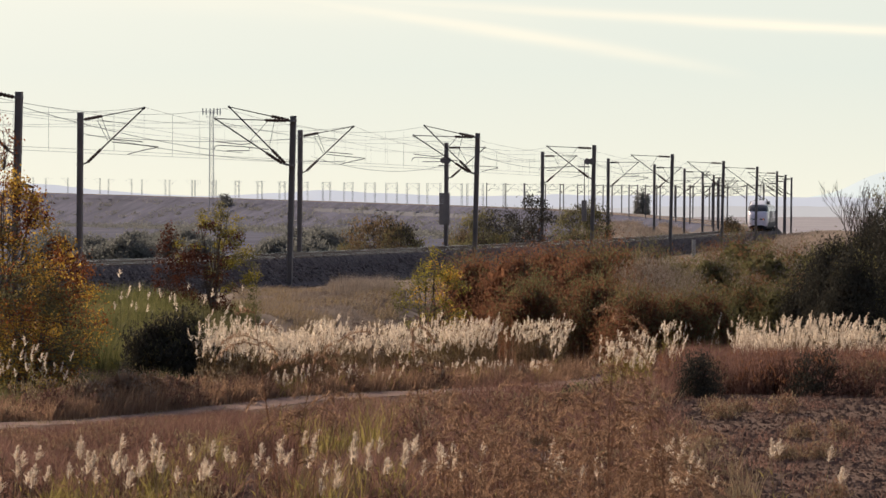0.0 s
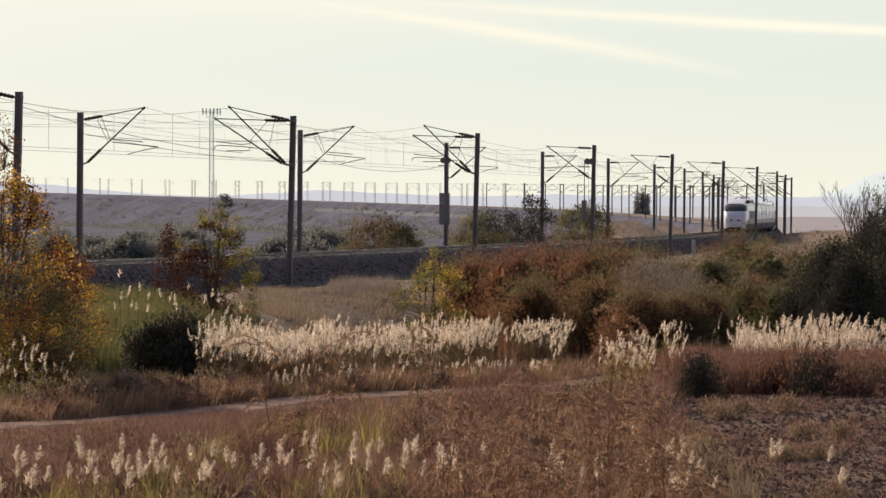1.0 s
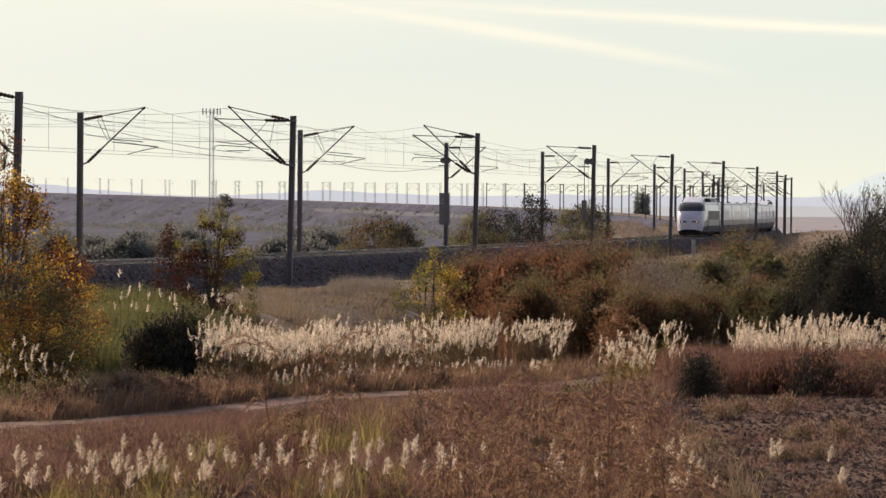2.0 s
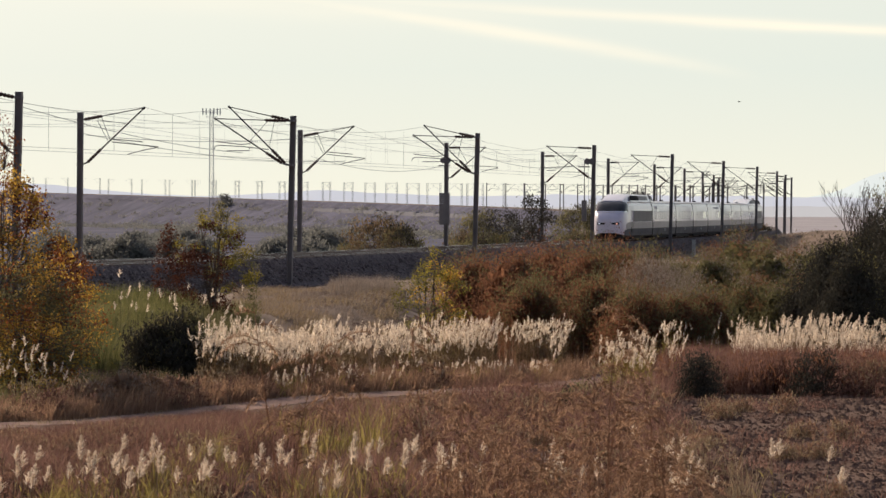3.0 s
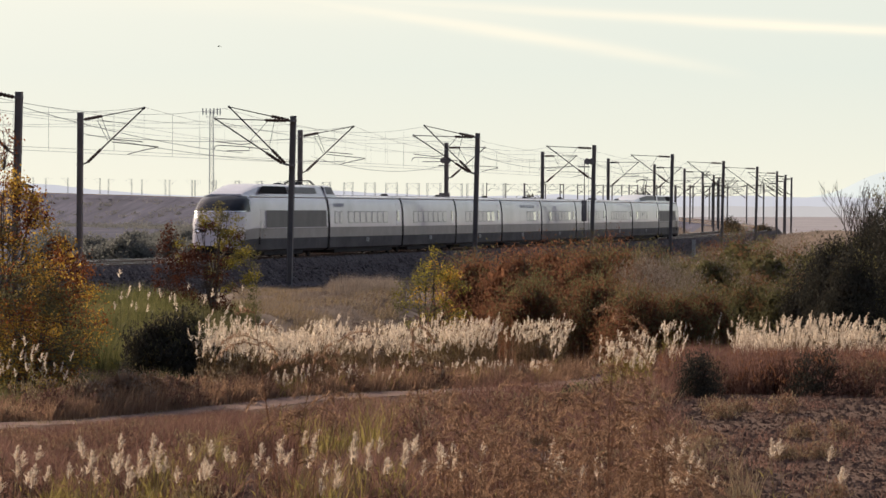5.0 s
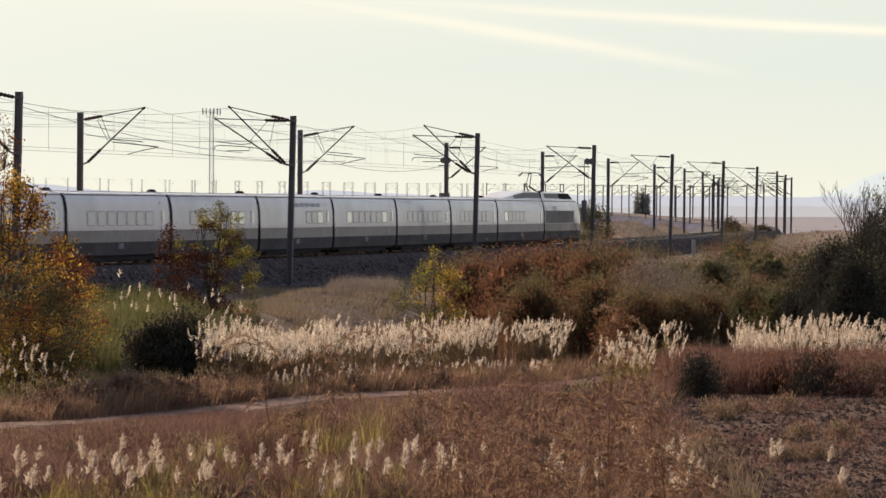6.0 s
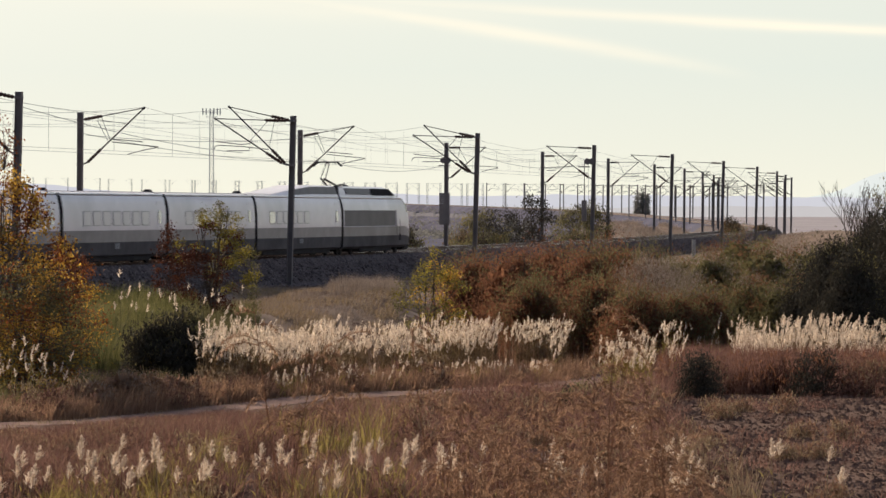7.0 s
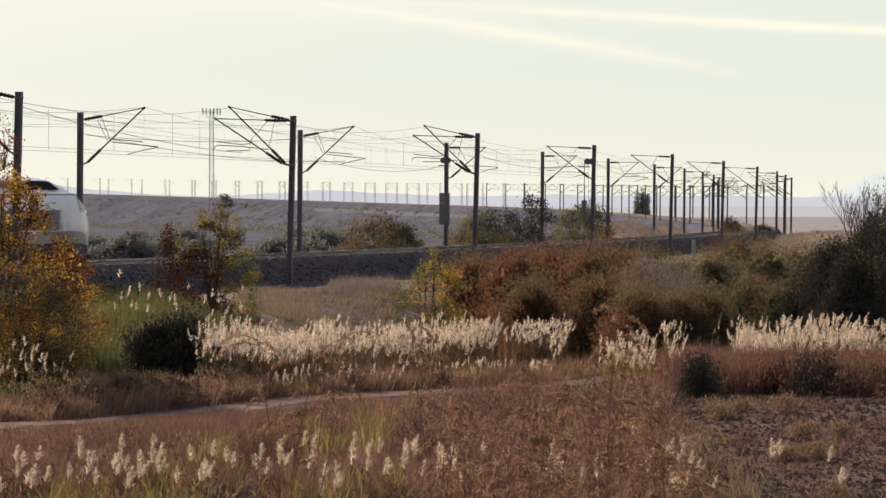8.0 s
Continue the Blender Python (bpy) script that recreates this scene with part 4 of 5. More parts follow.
# ---- plants ----
def leaf_mesh(centres, length, width, rng, up=0.0):
    """A small diamond leaf at each centre; up pulls the leaves upright."""
    n = len(centres)
    u = rng.normal(size=(n, 3))
    u[:, 2] += up * 2.0
    u /= np.linalg.norm(u, axis=1)[:, None] + 1e-9
    v = np.cross(u, rng.normal(size=(n, 3)))
    v /= np.linalg.norm(v, axis=1)[:, None] + 1e-9
    k = rng.uniform(0.6, 1.3, size=(n, 1))
    u, v = u * length * k * 0.5, v * width * k * 0.5
    vs = np.stack([centres - u, centres + v - u * 0.1, centres + u, centres - v - u * 0.1], axis=1).reshape(-1, 3)
    fs = np.arange(n * 4).reshape(-1, 4)
    return vs.tolist(), fs.tolist()


def blades(roots, tips, width, rng):
    """Thin tapering blades, bent once on the way."""
    roots, tips = np.asarray(roots), np.asarray(tips)
    n = len(roots)
    side = rng.normal(size=(n, 3))
    side[:, 2] = 0
    side /= np.linalg.norm(side, axis=1)[:, None] + 1e-9
    side = side * (np.asarray(width).reshape(-1, 1) * rng.uniform(0.6, 1.3, size=(n, 1))) * 0.5
    mid = roots * 0.45 + tips * 0.55
    mid[:, :2] = roots[:, :2] * 0.65 + tips[:, :2] * 0.35
    vs = np.stack([roots - side, roots + side, mid + side * 0.8, mid - side * 0.8, tips], axis=1).reshape(-1, 3)
    b = (np.arange(n) * 5)[:, None]
    return vs.tolist(), (b + np.array([0, 1, 2, 3])).tolist() + (b + np.array([3, 2, 4])).tolist()


def shrub(name, label, category, b, y, height, wide, low, leaves, tips=90, per=40, size=(0.1, 0.06), clump=0.28, seed=1, limbs=5, up=0.0, group="", shape=1.0, trunk=0.06, gap=0.35, deep=None, core=None):
    """A woody plant: tapered limbs and a crown of leaf clumps with an uneven outline.
    low: where the crown starts, as a share of the height; leaves: (part name, material, share)."""
    x, y = at(b, y)
    rng = np.random.default_rng(seed)
    z = ground_z(x, y) - 0.05
    e = thing(name, Matrix.Translation((x, y, z)), label, category, group)
    deep = deep or wide
    pts = []
    while len(pts) < tips:
        p = rng.uniform(-1, 1, size=3)
        r = np.linalg.norm(p)
        if p[0] ** 2 + p[1] ** 2 + max(0.0, p[2]) ** 2 > 1 or r < 0.25:
            continue
        lump = noise.noise(Vector((p[0] * 2.1 + seed, p[1] * 2.1, p[2] * 2.1))) + 0.35 * noise.noise(Vector((p[0] * 5 + seed, p[1] * 5, p[2] * 5)))
        if lump < -gap * r:
            continue
        zz = low + (1 - low) * (p[2] * 0.5 + 0.5)
        taper = 1.0 - shape * 0.45 * max(0.0, p[2])
        pts.append((p[0] * wide * taper * (1 + 0.3 * lump), p[1] * deep * taper, zz * height * (1 + 0.12 * lump)))
    pts = np.array(pts)
    ends = []
    for k in range(limbs):
        a = k * math.tau / limbs + rng.uniform(-0.4, 0.4)
        top = Vector((math.cos(a) * wide * rng.uniform(0.2, 0.55), math.sin(a) * deep * rng.uniform(0.2, 0.55), height * rng.uniform(0.6, 0.93)))
        base = Vector((rng.uniform(-0.12, 0.12), rng.uniform(-0.12, 0.12), 0))
        way = [base.lerp(top, t) + Vector((rng.normal(), rng.normal(), 0)) * 0.05 * height * t * (1 - t) for t in (0, 0.2, 0.4, 0.6, 0.8, 1.0)]
        bm = bmesh.new()
        tube(bm, way, [trunk * (1 - 0.16 * i) for i in range(6)], 5)
        part("limb", bm, BARK, e)
        ends += way[2:]
    bm = bmesh.new()
    for p in pts:
        v = Vector(p)
        q = min(ends, key=lambda w: (w - v).length + (2.0 if w.z > v.z else 0.0))
        m = q.lerp(v, 0.5) + Vector((rng.normal(), rng.normal(), rng.normal())) * 0.05
        tube(bm, [q, m, v], [trunk * 0.3, trunk * 0.2, trunk * 0.1], 3)
    tagged(part("branchwork", bm, BARK, e), kind="stuff")
    if core:
        q = rng.normal(size=(900, 3))
        q = q / np.linalg.norm(q, axis=1)[:, None] * (rng.random((900, 1)) ** 0.4) * np.array([wide * 0.58, deep * 0.58, height * 0.38]) + np.array([0, 0, height * (0.46 + low * 0.4)])
        part("inner_crown", leaf_mesh(q, 0.6, 0.35, rng, 0.3), core, e)
    total, first = len(pts), 0
    order = np.argsort(pts @ np.array([0.5, 0.2, 0.35]) + rng.normal(size=total) * 0.5 * wide)
    for nm, mat, share in leaves:
        count = int(round(total * share))
        pick = pts[order[first:first + count]]
        first += count
        if not len(pick):
            continue
        c = np.repeat(pick, per, axis=0) + rng.normal(size=(len(pick) * per, 3)) * clump * np.array([1, 1, 0.8])
        c = c[c[:, 2] > 0.02]
        part(nm, leaf_mesh(c, size[0], size[1], rng, up), mat, e)
    return e


def grass(name, label, zone, clumps, per, tall, mat, spread=0.22, width=0.016, seed=1, lean=0.25, limit=None, category="grass", thin=-9.0):
    """A stand of blades in clumps. zone: (b0, b1, y0, y1) or a function of two random numbers that gives x, y."""
    rng = np.random.default_rng(seed)
    roots, tips = [], []
    for _ in range(clumps):
        if callable(zone):
            x, y = zone(rng.random(), rng.random())
        else:
            x, y = at(rng.uniform(zone[0], zone[1]), rng.uniform(zone[2], zone[3]))
        if noise.noise(Vector((x * 0.55, y * 0.16, seed * 0.3))) < thin:
            continue
        z = ground_z(x, y) - 0.03
        h0 = rng.uniform(*tall) * (1 + 0.35 * noise.noise(Vector((x * 0.5, y * 0.2, seed))))
        if limit:
            h0 = min(h0, limit(x, y, z))
            if h0 < 0.05:
                continue
        a, r = rng.random(per) * math.tau, spread * np.sqrt(rng.random(per))
        dx, dy = np.cos(a) * r, np.sin(a) * r
        h = h0 * rng.uniform(0.55, 1.05, per)
        roots.append(np.stack([x + dx, y + dy, np.full(per, z)], axis=1))
        tips.append(np.stack([x + dx * 1.6 + rng.normal(size=per) * lean * h * 0.6 + 0.1 * h, y + dy * 1.6 + rng.normal(size=per) * lean * h * 0.6, z + h], axis=1))
    roots, tips = np.concatenate(roots), np.concatenate(tips)
    ob = part(name, blades(roots, tips, np.full(len(roots), width), rng), mat)
    return tagged(ob, label, category, kind="stuff")


def path_depth(b):
    return 161.0 / (1 - 2.192 * b * 0.001)


def below_path(x, y, z):
    """Tall growth stays below the sight line to the path beyond it."""
    b = x / y * 1000
    if b > 2 + 4 * noise.noise(Vector((b * 0.3, 0, 0))):
        return 9.0
    return (EYE - (EYE + 3.4) * y / (path_depth(b) - 3.0) - z) * 0.98


def front_zone(b0, b1, y0, gap):
    def pick(p, q):
        b = b0 + (b1 - b0) * p
        y1 = min(path_depth(b) - gap, 152 if b < 48 else 118)
        return at(b, y0 + (y1 - y0) * q)
    return pick


def behind_zone(b0, b1, near, far):
    def pick(p, q):
        b = b0 + (b1 - b0) * p
        y = path_depth(b) + near + (far - near) * q
        return at(b, y)
    return pick


# one reed: stem, long leaves, feathery plume
def reed_shape(rng, h, plume, tufts):
    leanx, leany = rng.normal(0.03, 0.09) * h, rng.normal(0, 0.07) * h
    spine = lambda t: np.array([leanx * t * t, leany * t * t, h * t])
    stem = [spine(t) for t in (0, 0.35, 0.7, 1.0)]
    lr, lt = [], []
    for _ in range(7):
        t = rng.uniform(0.15, 0.8)
        p = spine(t)
        a = rng.random() * math.tau
        ln = rng.uniform(0.25, 0.5)
        lr.append(p)
        lt.append(p + np.array([math.cos(a) * ln * 0.7, math.sin(a) * ln * 0.7, ln * rng.uniform(0.1, 0.8)]))
    pr, pt = [], []
    tip = spine(1.0)
    wind = np.array([0.2, 0.05, 0])
    for _ in range(tufts):
        t = rng.random() ** 0.8
        p = tip + np.array([leanx / h * t * plume * 1.5 + 0.10 * t * plume, leany / h * t * plume, plume * t * 0.92])
        a = rng.random() * math.tau
        ln = plume * (0.55 * (1 - t) + 0.12) * rng.uniform(0.7, 1.2)
        out = np.array([math.cos(a), math.sin(a), 0]) * 0.85 + wind
        pr.append(p)
        pt.append(p + out * ln * 0.75 + np.array([0, 0, ln * rng.uniform(0.1, 0.75)]))
    return stem, (lr, lt), (pr, pt)


def reed_bed(name, label, zone, count, tall, plume, tufts, seed, leaf_mat, limit=None):
    rng = np.random.default_rng(seed)
    stems = bmesh.new()
    LR, LT, PR, PT = [], [], [], []
    for _ in range(count):
        x, y = zone(rng.random(), rng.random())
        if count > 300 and noise.noise(Vector((x * 0.5, y * 0.22, seed * 1.7))) < -0.22:
            continue
        z = ground_z(x, y)
        h = rng.uniform(*tall) * (1 + 0.42 * noise.noise(Vector((x * 0.45, y * 0.3, seed))) + 0.22 * noise.noise(Vector((x * 0.16, 0, seed))))
        st, (lr, lt), (pr, pt) = reed_shape(rng, h, rng.uniform(*plume), tufts)
        o = np.array([x, y, z])
        tube(stems, [Vector(p + o) for p in st], [0.011, 0.01, 0.008, 0.005], 3)
        LR += [p + o for p in lr]
        LT += [p + o for p in lt]
        PR += [p + o for p in pr]
        PT += [p + o for p in pt]
    e = thing(name, Matrix.Identity(4), label, "reeds", kind="stuff")
    part("stems", stems, leaf_mat, e)
    part("leaves", blades(LR, LT, np.full(len(LR), 0.032), rng), leaf_mat, e)
    part("plumes", blades(PR, PT, np.full(len(PR), 0.036), rng), PLUME, e, "pale silky plumes")
    return e


def single_reeds():
    protos = []
    for k in range(6):
        rng = np.random.default_rng(300 + k)
        e = thing("reed", Matrix.Translation((0, 100 + k, -20)), "single dry reed with pale feathery plume and yellowing leaves", "reed", "foreground reeds")
        st, (lr, lt), (pr, pt) = reed_shape(rng, 1.75, 0.40, 120)
        bm = bmesh.new()
        tube(bm, [Vector(p) for p in st], [0.012, 0.011, 0.009, 0.006], 5)
        part("stem", bm, STRAW, e)
        for i in range(7):
            part("leaf", blades([lr[i]], [lt[i]], np.array([0.035]), rng), REEDLEAF, e)
        part("plume", blades(pr, pt, np.full(len(pr), 0.02), rng), PLUME, e, "pale silky plume")
        protos.append(e)
    rng = random.Random(77)
    swayers = []
    # bearing and the height of the plume's foot over the ground, cluster by cluster
    clusters = ((-77, -71, 5, 1.55), (-70, -66, 4, 1.45), (-61, -57, 5, 1.5), (-53, -49, 4, 1.5), (-41, -36, 6, 1.35), (-32, -29, 3, 1.5), (-46, -44, 2, 1.15), (-22, -16, 4, 1.5),
                (-11, -6, 5, 1.2), (-94, -86, 6, 1.1), (-1, 3, 4, 1.3), (20, 27, 4, 1.15), (28, 31, 3, 0.85), (38, 46, 5, 1.35), (40, 50, 5, 1.0), (52, 56, 2, 1.15), (70, 73, 2, 1.3), (62, 66, 1, 0.9),
                (80, 86, 3, 0.75), (-30, -18, 7, 0.95), (-80, -50, 9, 0.9), (0, 20, 7, 0.85), (-94, -60, 8, 0.7), (40, 60, 5, 0.7), (-16, 12, 6, 1.0))
    used = set()
    for b0, b1, n, h in clusters:
        for _ in range(n):
            k = rng.randrange(6)
            b, y = rng.uniform(b0, b1), rng.uniform(99, 107)
            x, y = at(b, y)
            z = ground_z(x, y) + (h * rng.uniform(0.62, 1.15) - 1.75) + 0.55
            m = Matrix.Translation((x, y, min(z, ground_z(x, y)))) @ Matrix.Rotation(rng.uniform(-0.5, 0.5), 4, "Z") @ Matrix.Rotation(rng.uniform(-0.1, 0.14), 4, "Y")
            if k in used:
                e = copy_thing(protos[k], m)
            else:
                e = protos[k]
                e.matrix_world = m
                used.add(k)
            if len(swayers) < 16 and h > 1.2:
                swayers.append((e, m.copy(), rng.random() * 6))
    return swayers


SWAY = single_reeds()

# reed beds beyond the path
reed_bed("reed_bed", "dense bed of reeds with pale silky plumes behind the path", behind_zone(-52, 26, 4.0, 17), 1900, (1.0, 1.85), (0.34, 0.48), 26, 11, REEDSTRAW)
reed_bed("reed_bed", "small stand of pale plumed reeds beside red grass", behind_zone(34, 50, -22, -12), 330, (0.9, 1.75), (0.32, 0.46), 28, 12, REEDLEAF)
reed_bed("reed_bed", "bed of pale plumed reeds below dark evergreens", lambda p, q: at(62 + 40 * p, 165 + 13 * q), 1000, (0.9, 1.8), (0.32, 0.46), 26, 13, REEDSTRAW)
reed_bed("reed_bed", "thin scatter of short reeds along the path edge", behind_zone(-40, 24, 1.6, 4.0), 110, (0.35, 0.8), (0.25, 0.38), 24, 14, REEDLEAF)
reed_bed("reed_bed", "few plumed reeds among autumn branches", lambda p, q: at(-95 + 14 * p, 139 + 6 * q), 26, (1.0, 1.9), (0.3, 0.42), 30, 15, REEDLEAF)
reed_bed("reed_bed", "few plumed reeds round a dark bush", lambda p, q: at(-70 + 28 * p, 163 + 6 * q), 34, (1.6, 3.0), (0.3, 0.42), 26, 16, OLIVE)
reed_bed("reed_bed", "sparse reeds before brown shrubs", lambda p, q: at(50 + 14 * p, 178 + 10 * q), 30, (0.9, 1.9), (0.25, 0.4), 18, 17, REEDLEAF)

# grasses
grass("dry_grass", "fine red-brown dry grass in front of the path", front_zone(-98, 52, 107, 1.5), 3600, 24, (0.35, 1.35), REDGRASS, 0.3, 0.015, 21, 0.6, below_path, thin=-0.12)
grass("dry_grass", "pale straw stalks among brown grass", front_zone(-98, 66, 106, 2.0), 1100, 12, (0.3, 1.2), STRAW, 0.3, 0.013, 22, 0.45, below_path, thin=0.0)
grass("rush_grass", "yellow-green rush leaves between reeds", front_zone(-96, -8, 99, 26), 800, 14, (0.6, 1.4), REEDLEAF, 0.2, 0.032, 23, 0.45, below_path, thin=0.0)
grass("dry_grass", "red-brown grass on the far side of the path", behind_zone(-99, 30, 1.5, 6.5), 1500, 24, (0.25, 0.95), NEARWEED, 0.35, 0.018, 24)
grass("dry_grass", "tall red-brown grass hedge beside the field", lambda p, q: at(48 + 50 * p, 152 + 10 * q + 6 * (1 - p)), 1500, 30, (1.0, 1.75), REDGRASS, 0.4, 0.02, 25, 0.35)
grass("straw_grass", "thin straw growing on the path", behind_zone(-98, 14, -1.9, 1.9), 420, 9, (0.05, 0.22), STRAW, 0.35, 0.014, 36, 0.5)
grass("green_grass", "tall green rush grass on the bank", lambda p, q: at(-82 + 28 * p, 160 + 42 * q), 1400, 18, (0.6, 1.25), GREENGRASS, 0.3, 0.022, 26)
grass("green_grass", "olive grass under shrubs on the bank", lambda p, q: at(-58 + 18 * p, 172 + 26 * q), 600, 20, (0.4, 0.9), OLIVE, 0.3, 0.022, 27)
grass("green_grass", "mixed olive grass between path and bank", behind_zone(-99, -58, 5, 16), 700, 22, (0.5, 1.1), OLIVE, 0.3, 0.022, 33)
grass("straw_grass", "tan tufts on an earth mound beyond the line", lambda p, q: at(20 + 32 * p, 470 + 130 * q), 1300, 14, (0.3, 0.8), GREYBRUSH, 0.5, 0.04, 34, thin=-0.1)
grass("straw_grass", "tan tufts on the bank beside the line", lambda p, q: at(64 + 18 * p, 440 + 180 * q), 700, 14, (0.25, 0.7), GREYBRUSH, 0.5, 0.04, 37, thin=-0.1)
grass("straw_grass", "short straw grass on the railway verge", lambda p, q: at(-44 + 34 * p, 186 + 54 * q), 2000, 16, (0.12, 0.42), STRAW, 0.3, 0.02, 28, thin=-0.1)
grass("dry_grass", "short grey dry grass on the railway verge", lambda p, q: at(-44 + 34 * p, 198 + 42 * q), 1300, 16, (0.1, 0.4), GREYBRUSH, 0.3, 0.02, 35)
grass("dry_grass", "sparse low weeds on the bare field", lambda p, q: at(46 + 52 * p, 100 + 52 * q), 1100, 10, (0.08, 0.32), REDGRASS, 0.2, 0.014, 29, 0.5, thin=-0.05)
grass("dry_grass", "brown undergrowth below the tamarisks", lambda p, q: at(0 + 100 * p, 186 + 30 * q), 1300, 18, (0.6, 1.4), WEED, 0.35, 0.03, 30)
grass("straw_grass", "grey straw tufts at the foot of the ballast", lambda p, q: at(-24 + 14 * p, 222 + 16 * q), 260, 22, (0.4, 1.0), GREYBRUSH, 0.25, 0.02, 31)


def field_clods():
    rng = random.Random(9)
    vs, fs = [], []
    for _ in range(11000):
        x, y = at(44 + 56 * rng.random(), 100 + 54 * rng.random())
        add_stone(vs, fs, (x, y, ground_z(x, y)), rng.choice((0.03, 0.04, 0.05, 0.08)) * rng.uniform(0.7, 1.3), rng)
    tagged(part("soil_clods", (vs, fs), CLOD), "brown clods of dry ploughed soil", "clods", kind="stuff")


field_clods()


def dry_bushes():
    """Low feathery dead bushes: seven shapes, set out again and again."""
    protos = []
    for k, (h, w, m1, m2) in enumerate(((1.0, 0.55, REDGRASS, WEED), (0.8, 0.6, WEED, REDGRASS), (1.25, 0.6, REDGRASS, STRAW), (0.6, 0.5, WEED, STRAW), (1.6, 0.75, REDGRASS, WEED), (1.5, 0.9, REDGRASS, TAMARISK), (0.45, 0.45, STRAW, WEED))):
        protos.append([shrub("dry_bush", "feathery red-brown dead bush in dry grass", "bush", 20, 130, h, w, 0.0, (("crown", m1, 0.65), ("pale_crown", m2, 0.35)), tips=40, per=14, size=(0.16, 0.03), clump=0.13, seed=500 + k, limbs=3, up=0.7, group="dry bushes", gap=0.4, trunk=0.014), False])
    rng = random.Random(31)
    spots = []
    for _ in range(190):
        b = rng.uniform(-97, 52 + 6 * rng.random())
        y = rng.uniform(101, min(path_depth(b) - 2, 150 if b < 46 else 118))
        x, y = at(b, y)
        room = below_path(x, y, ground_z(x, y))
        fit = [k for k, h in ((0, 1.0), (1, 0.8), (2, 1.25), (3, 0.6), (6, 0.45), (4, 1.6)) if h < room]
        if fit:
            spots.append((x, y, rng.choice(fit)))
    for _ in range(55):
        p = rng.random()
        spots.append((*at(48 + 50 * p, 150 + 9 * rng.random() + 6 * (1 - p)), rng.choice((4, 5, 5, 2))))
    for _ in range(40):
        b = rng.uniform(-97, 20)
        spots.append((*at(b, path_depth(b) + rng.uniform(2, 6)), rng.choice((0, 1, 2, 3))))
    for _ in range(14):
        spots.append((*at(rng.uniform(50, 97), rng.uniform(102, 146)), rng.choice((6, 6, 6, 3))))
    for x, y, k in spots:
        m = Matrix.Translation((x, y, ground_z(x, y) - 0.04)) @ Matrix.Rotation(rng.random() * math.tau, 4, "Z")
        if protos[k][1]:
            copy_thing(protos[k][0], m)
        else:
            protos[k][0].matrix_world, protos[k][1] = m, True


dry_bushes()

# shrubs and trees, from the path to the railway
shrub("autumn_tree", "golden and russet autumn tree with sparse top", "tree", -95, 150, 7.0, 2.7, 0.02, (("olive_crown", OLIVE, 0.34), ("russet_crown", RUSSET, 0.22), ("golden_crown", GOLD, 0.38), ("dark_red_crown", DARKRED, 0.06)), 330, 66, (0.11, 0.065), 0.19, 41, 7, gap=0.12, trunk=0.09, shape=1.3)
shrub("autumn_tree", "thin tall nearly bare sapling", "tree", -93.5, 149, 8.8, 0.7, 0.45, (("golden_crown", GOLD, 0.3), ("russet_crown", RUSSET, 0.7)), 70, 12, (0.1, 0.06), 0.14, 52, 4, gap=0.0, trunk=0.04)
shrub("autumn_tree", "leaning golden autumn sapling", "tree", -81.5, 152, 4.7, 1.5, 0.3, (("golden_crown", GOLD, 0.6), ("russet_crown", RUSSET, 0.4)), 120, 60, (0.085, 0.05), 0.2, 42, 4, gap=0.2)
shrub("autumn_tree", "low spreading russet and gold autumn tree", "tree", -88, 146, 4.6, 2.0, 0.0, (("golden_crown", GOLD, 0.36), ("russet_crown", RUSSET, 0.24), ("olive_crown", OLIVE, 0.4)), 270, 70, (0.085, 0.05), 0.24, 51, 6, gap=0.3)
shrub("autumn_shrub", "open shrub with yellow-green top and dark red lower leaves", "shrub", -49, 193, 4.9, 1.7, 0.06, (("dark_red_crown", DARKRED, 0.5), ("olive_crown", OLIVE, 0.2), ("lime_crown", LIME, 0.3)), 120, 80, (0.10, 0.055), 0.15, 43, 11, gap=0.0, trunk=0.045, shape=1.5)
shrub("autumn_shrub", "thin dark red shrub shoots", "shrub", -58, 194, 3.7, 0.7, 0.15, (("dark_red_crown", DARKRED, 1.0),), 55, 26, (0.11, 0.06), 0.14, 44, 6, gap=0.0, trunk=0.035, shape=0.6)
shrub("yellow_bush", "rounded bush with yellow-green leaves", "bush", -2.5, 182, 4.55, 1.55, 0.1, (("olive_crown", OLIVE, 0.3), ("lime_crown", LIME, 0.55), ("golden_crown", GOLD, 0.15)), 110, 60, (0.10, 0.055), 0.17, 45, 6, gap=0.15)
for k, (b, h, w) in enumerate(((-61.5, 2.55, 1.0), (-56.5, 2.8, 1.15), (-51.5, 2.0, 1.2), (-47, 1.3, 0.9))):
    shrub("dark_bush", "dense dark green bush beside the path", "bush", b, 155 + k, h, w, 0.0, (("dark_crown", DARKLEAF, 0.85), ("olive_crown", OLIVE, 0.15)), 150, 60, (0.17, 0.045), 0.2, 46 + 7 * k, 6, gap=0.35, up=0.7, group="dark bushes", core=DARKLEAF, shape=0.7)
shrub("dark_bush", "low dark green bush in the grass", "bush", 28.5, 138, 1.15, 0.62, 0.02, (("dark_crown", DARKLEAF, 0.7), ("olive_crown", OLIVE, 0.3)), 90, 50, (0.1, 0.03), 0.15, 47, 5, gap=0.7, up=0.5)
shrub("dark_bush", "dark scrub in the grass hedge", "bush", 54.5, 152, 1.35, 0.6, 0.02, (("olive_crown", DARKLEAF, 1.0),), 80, 50, (0.12, 0.035), 0.2, 48, 5, gap=0.2, up=0.7)
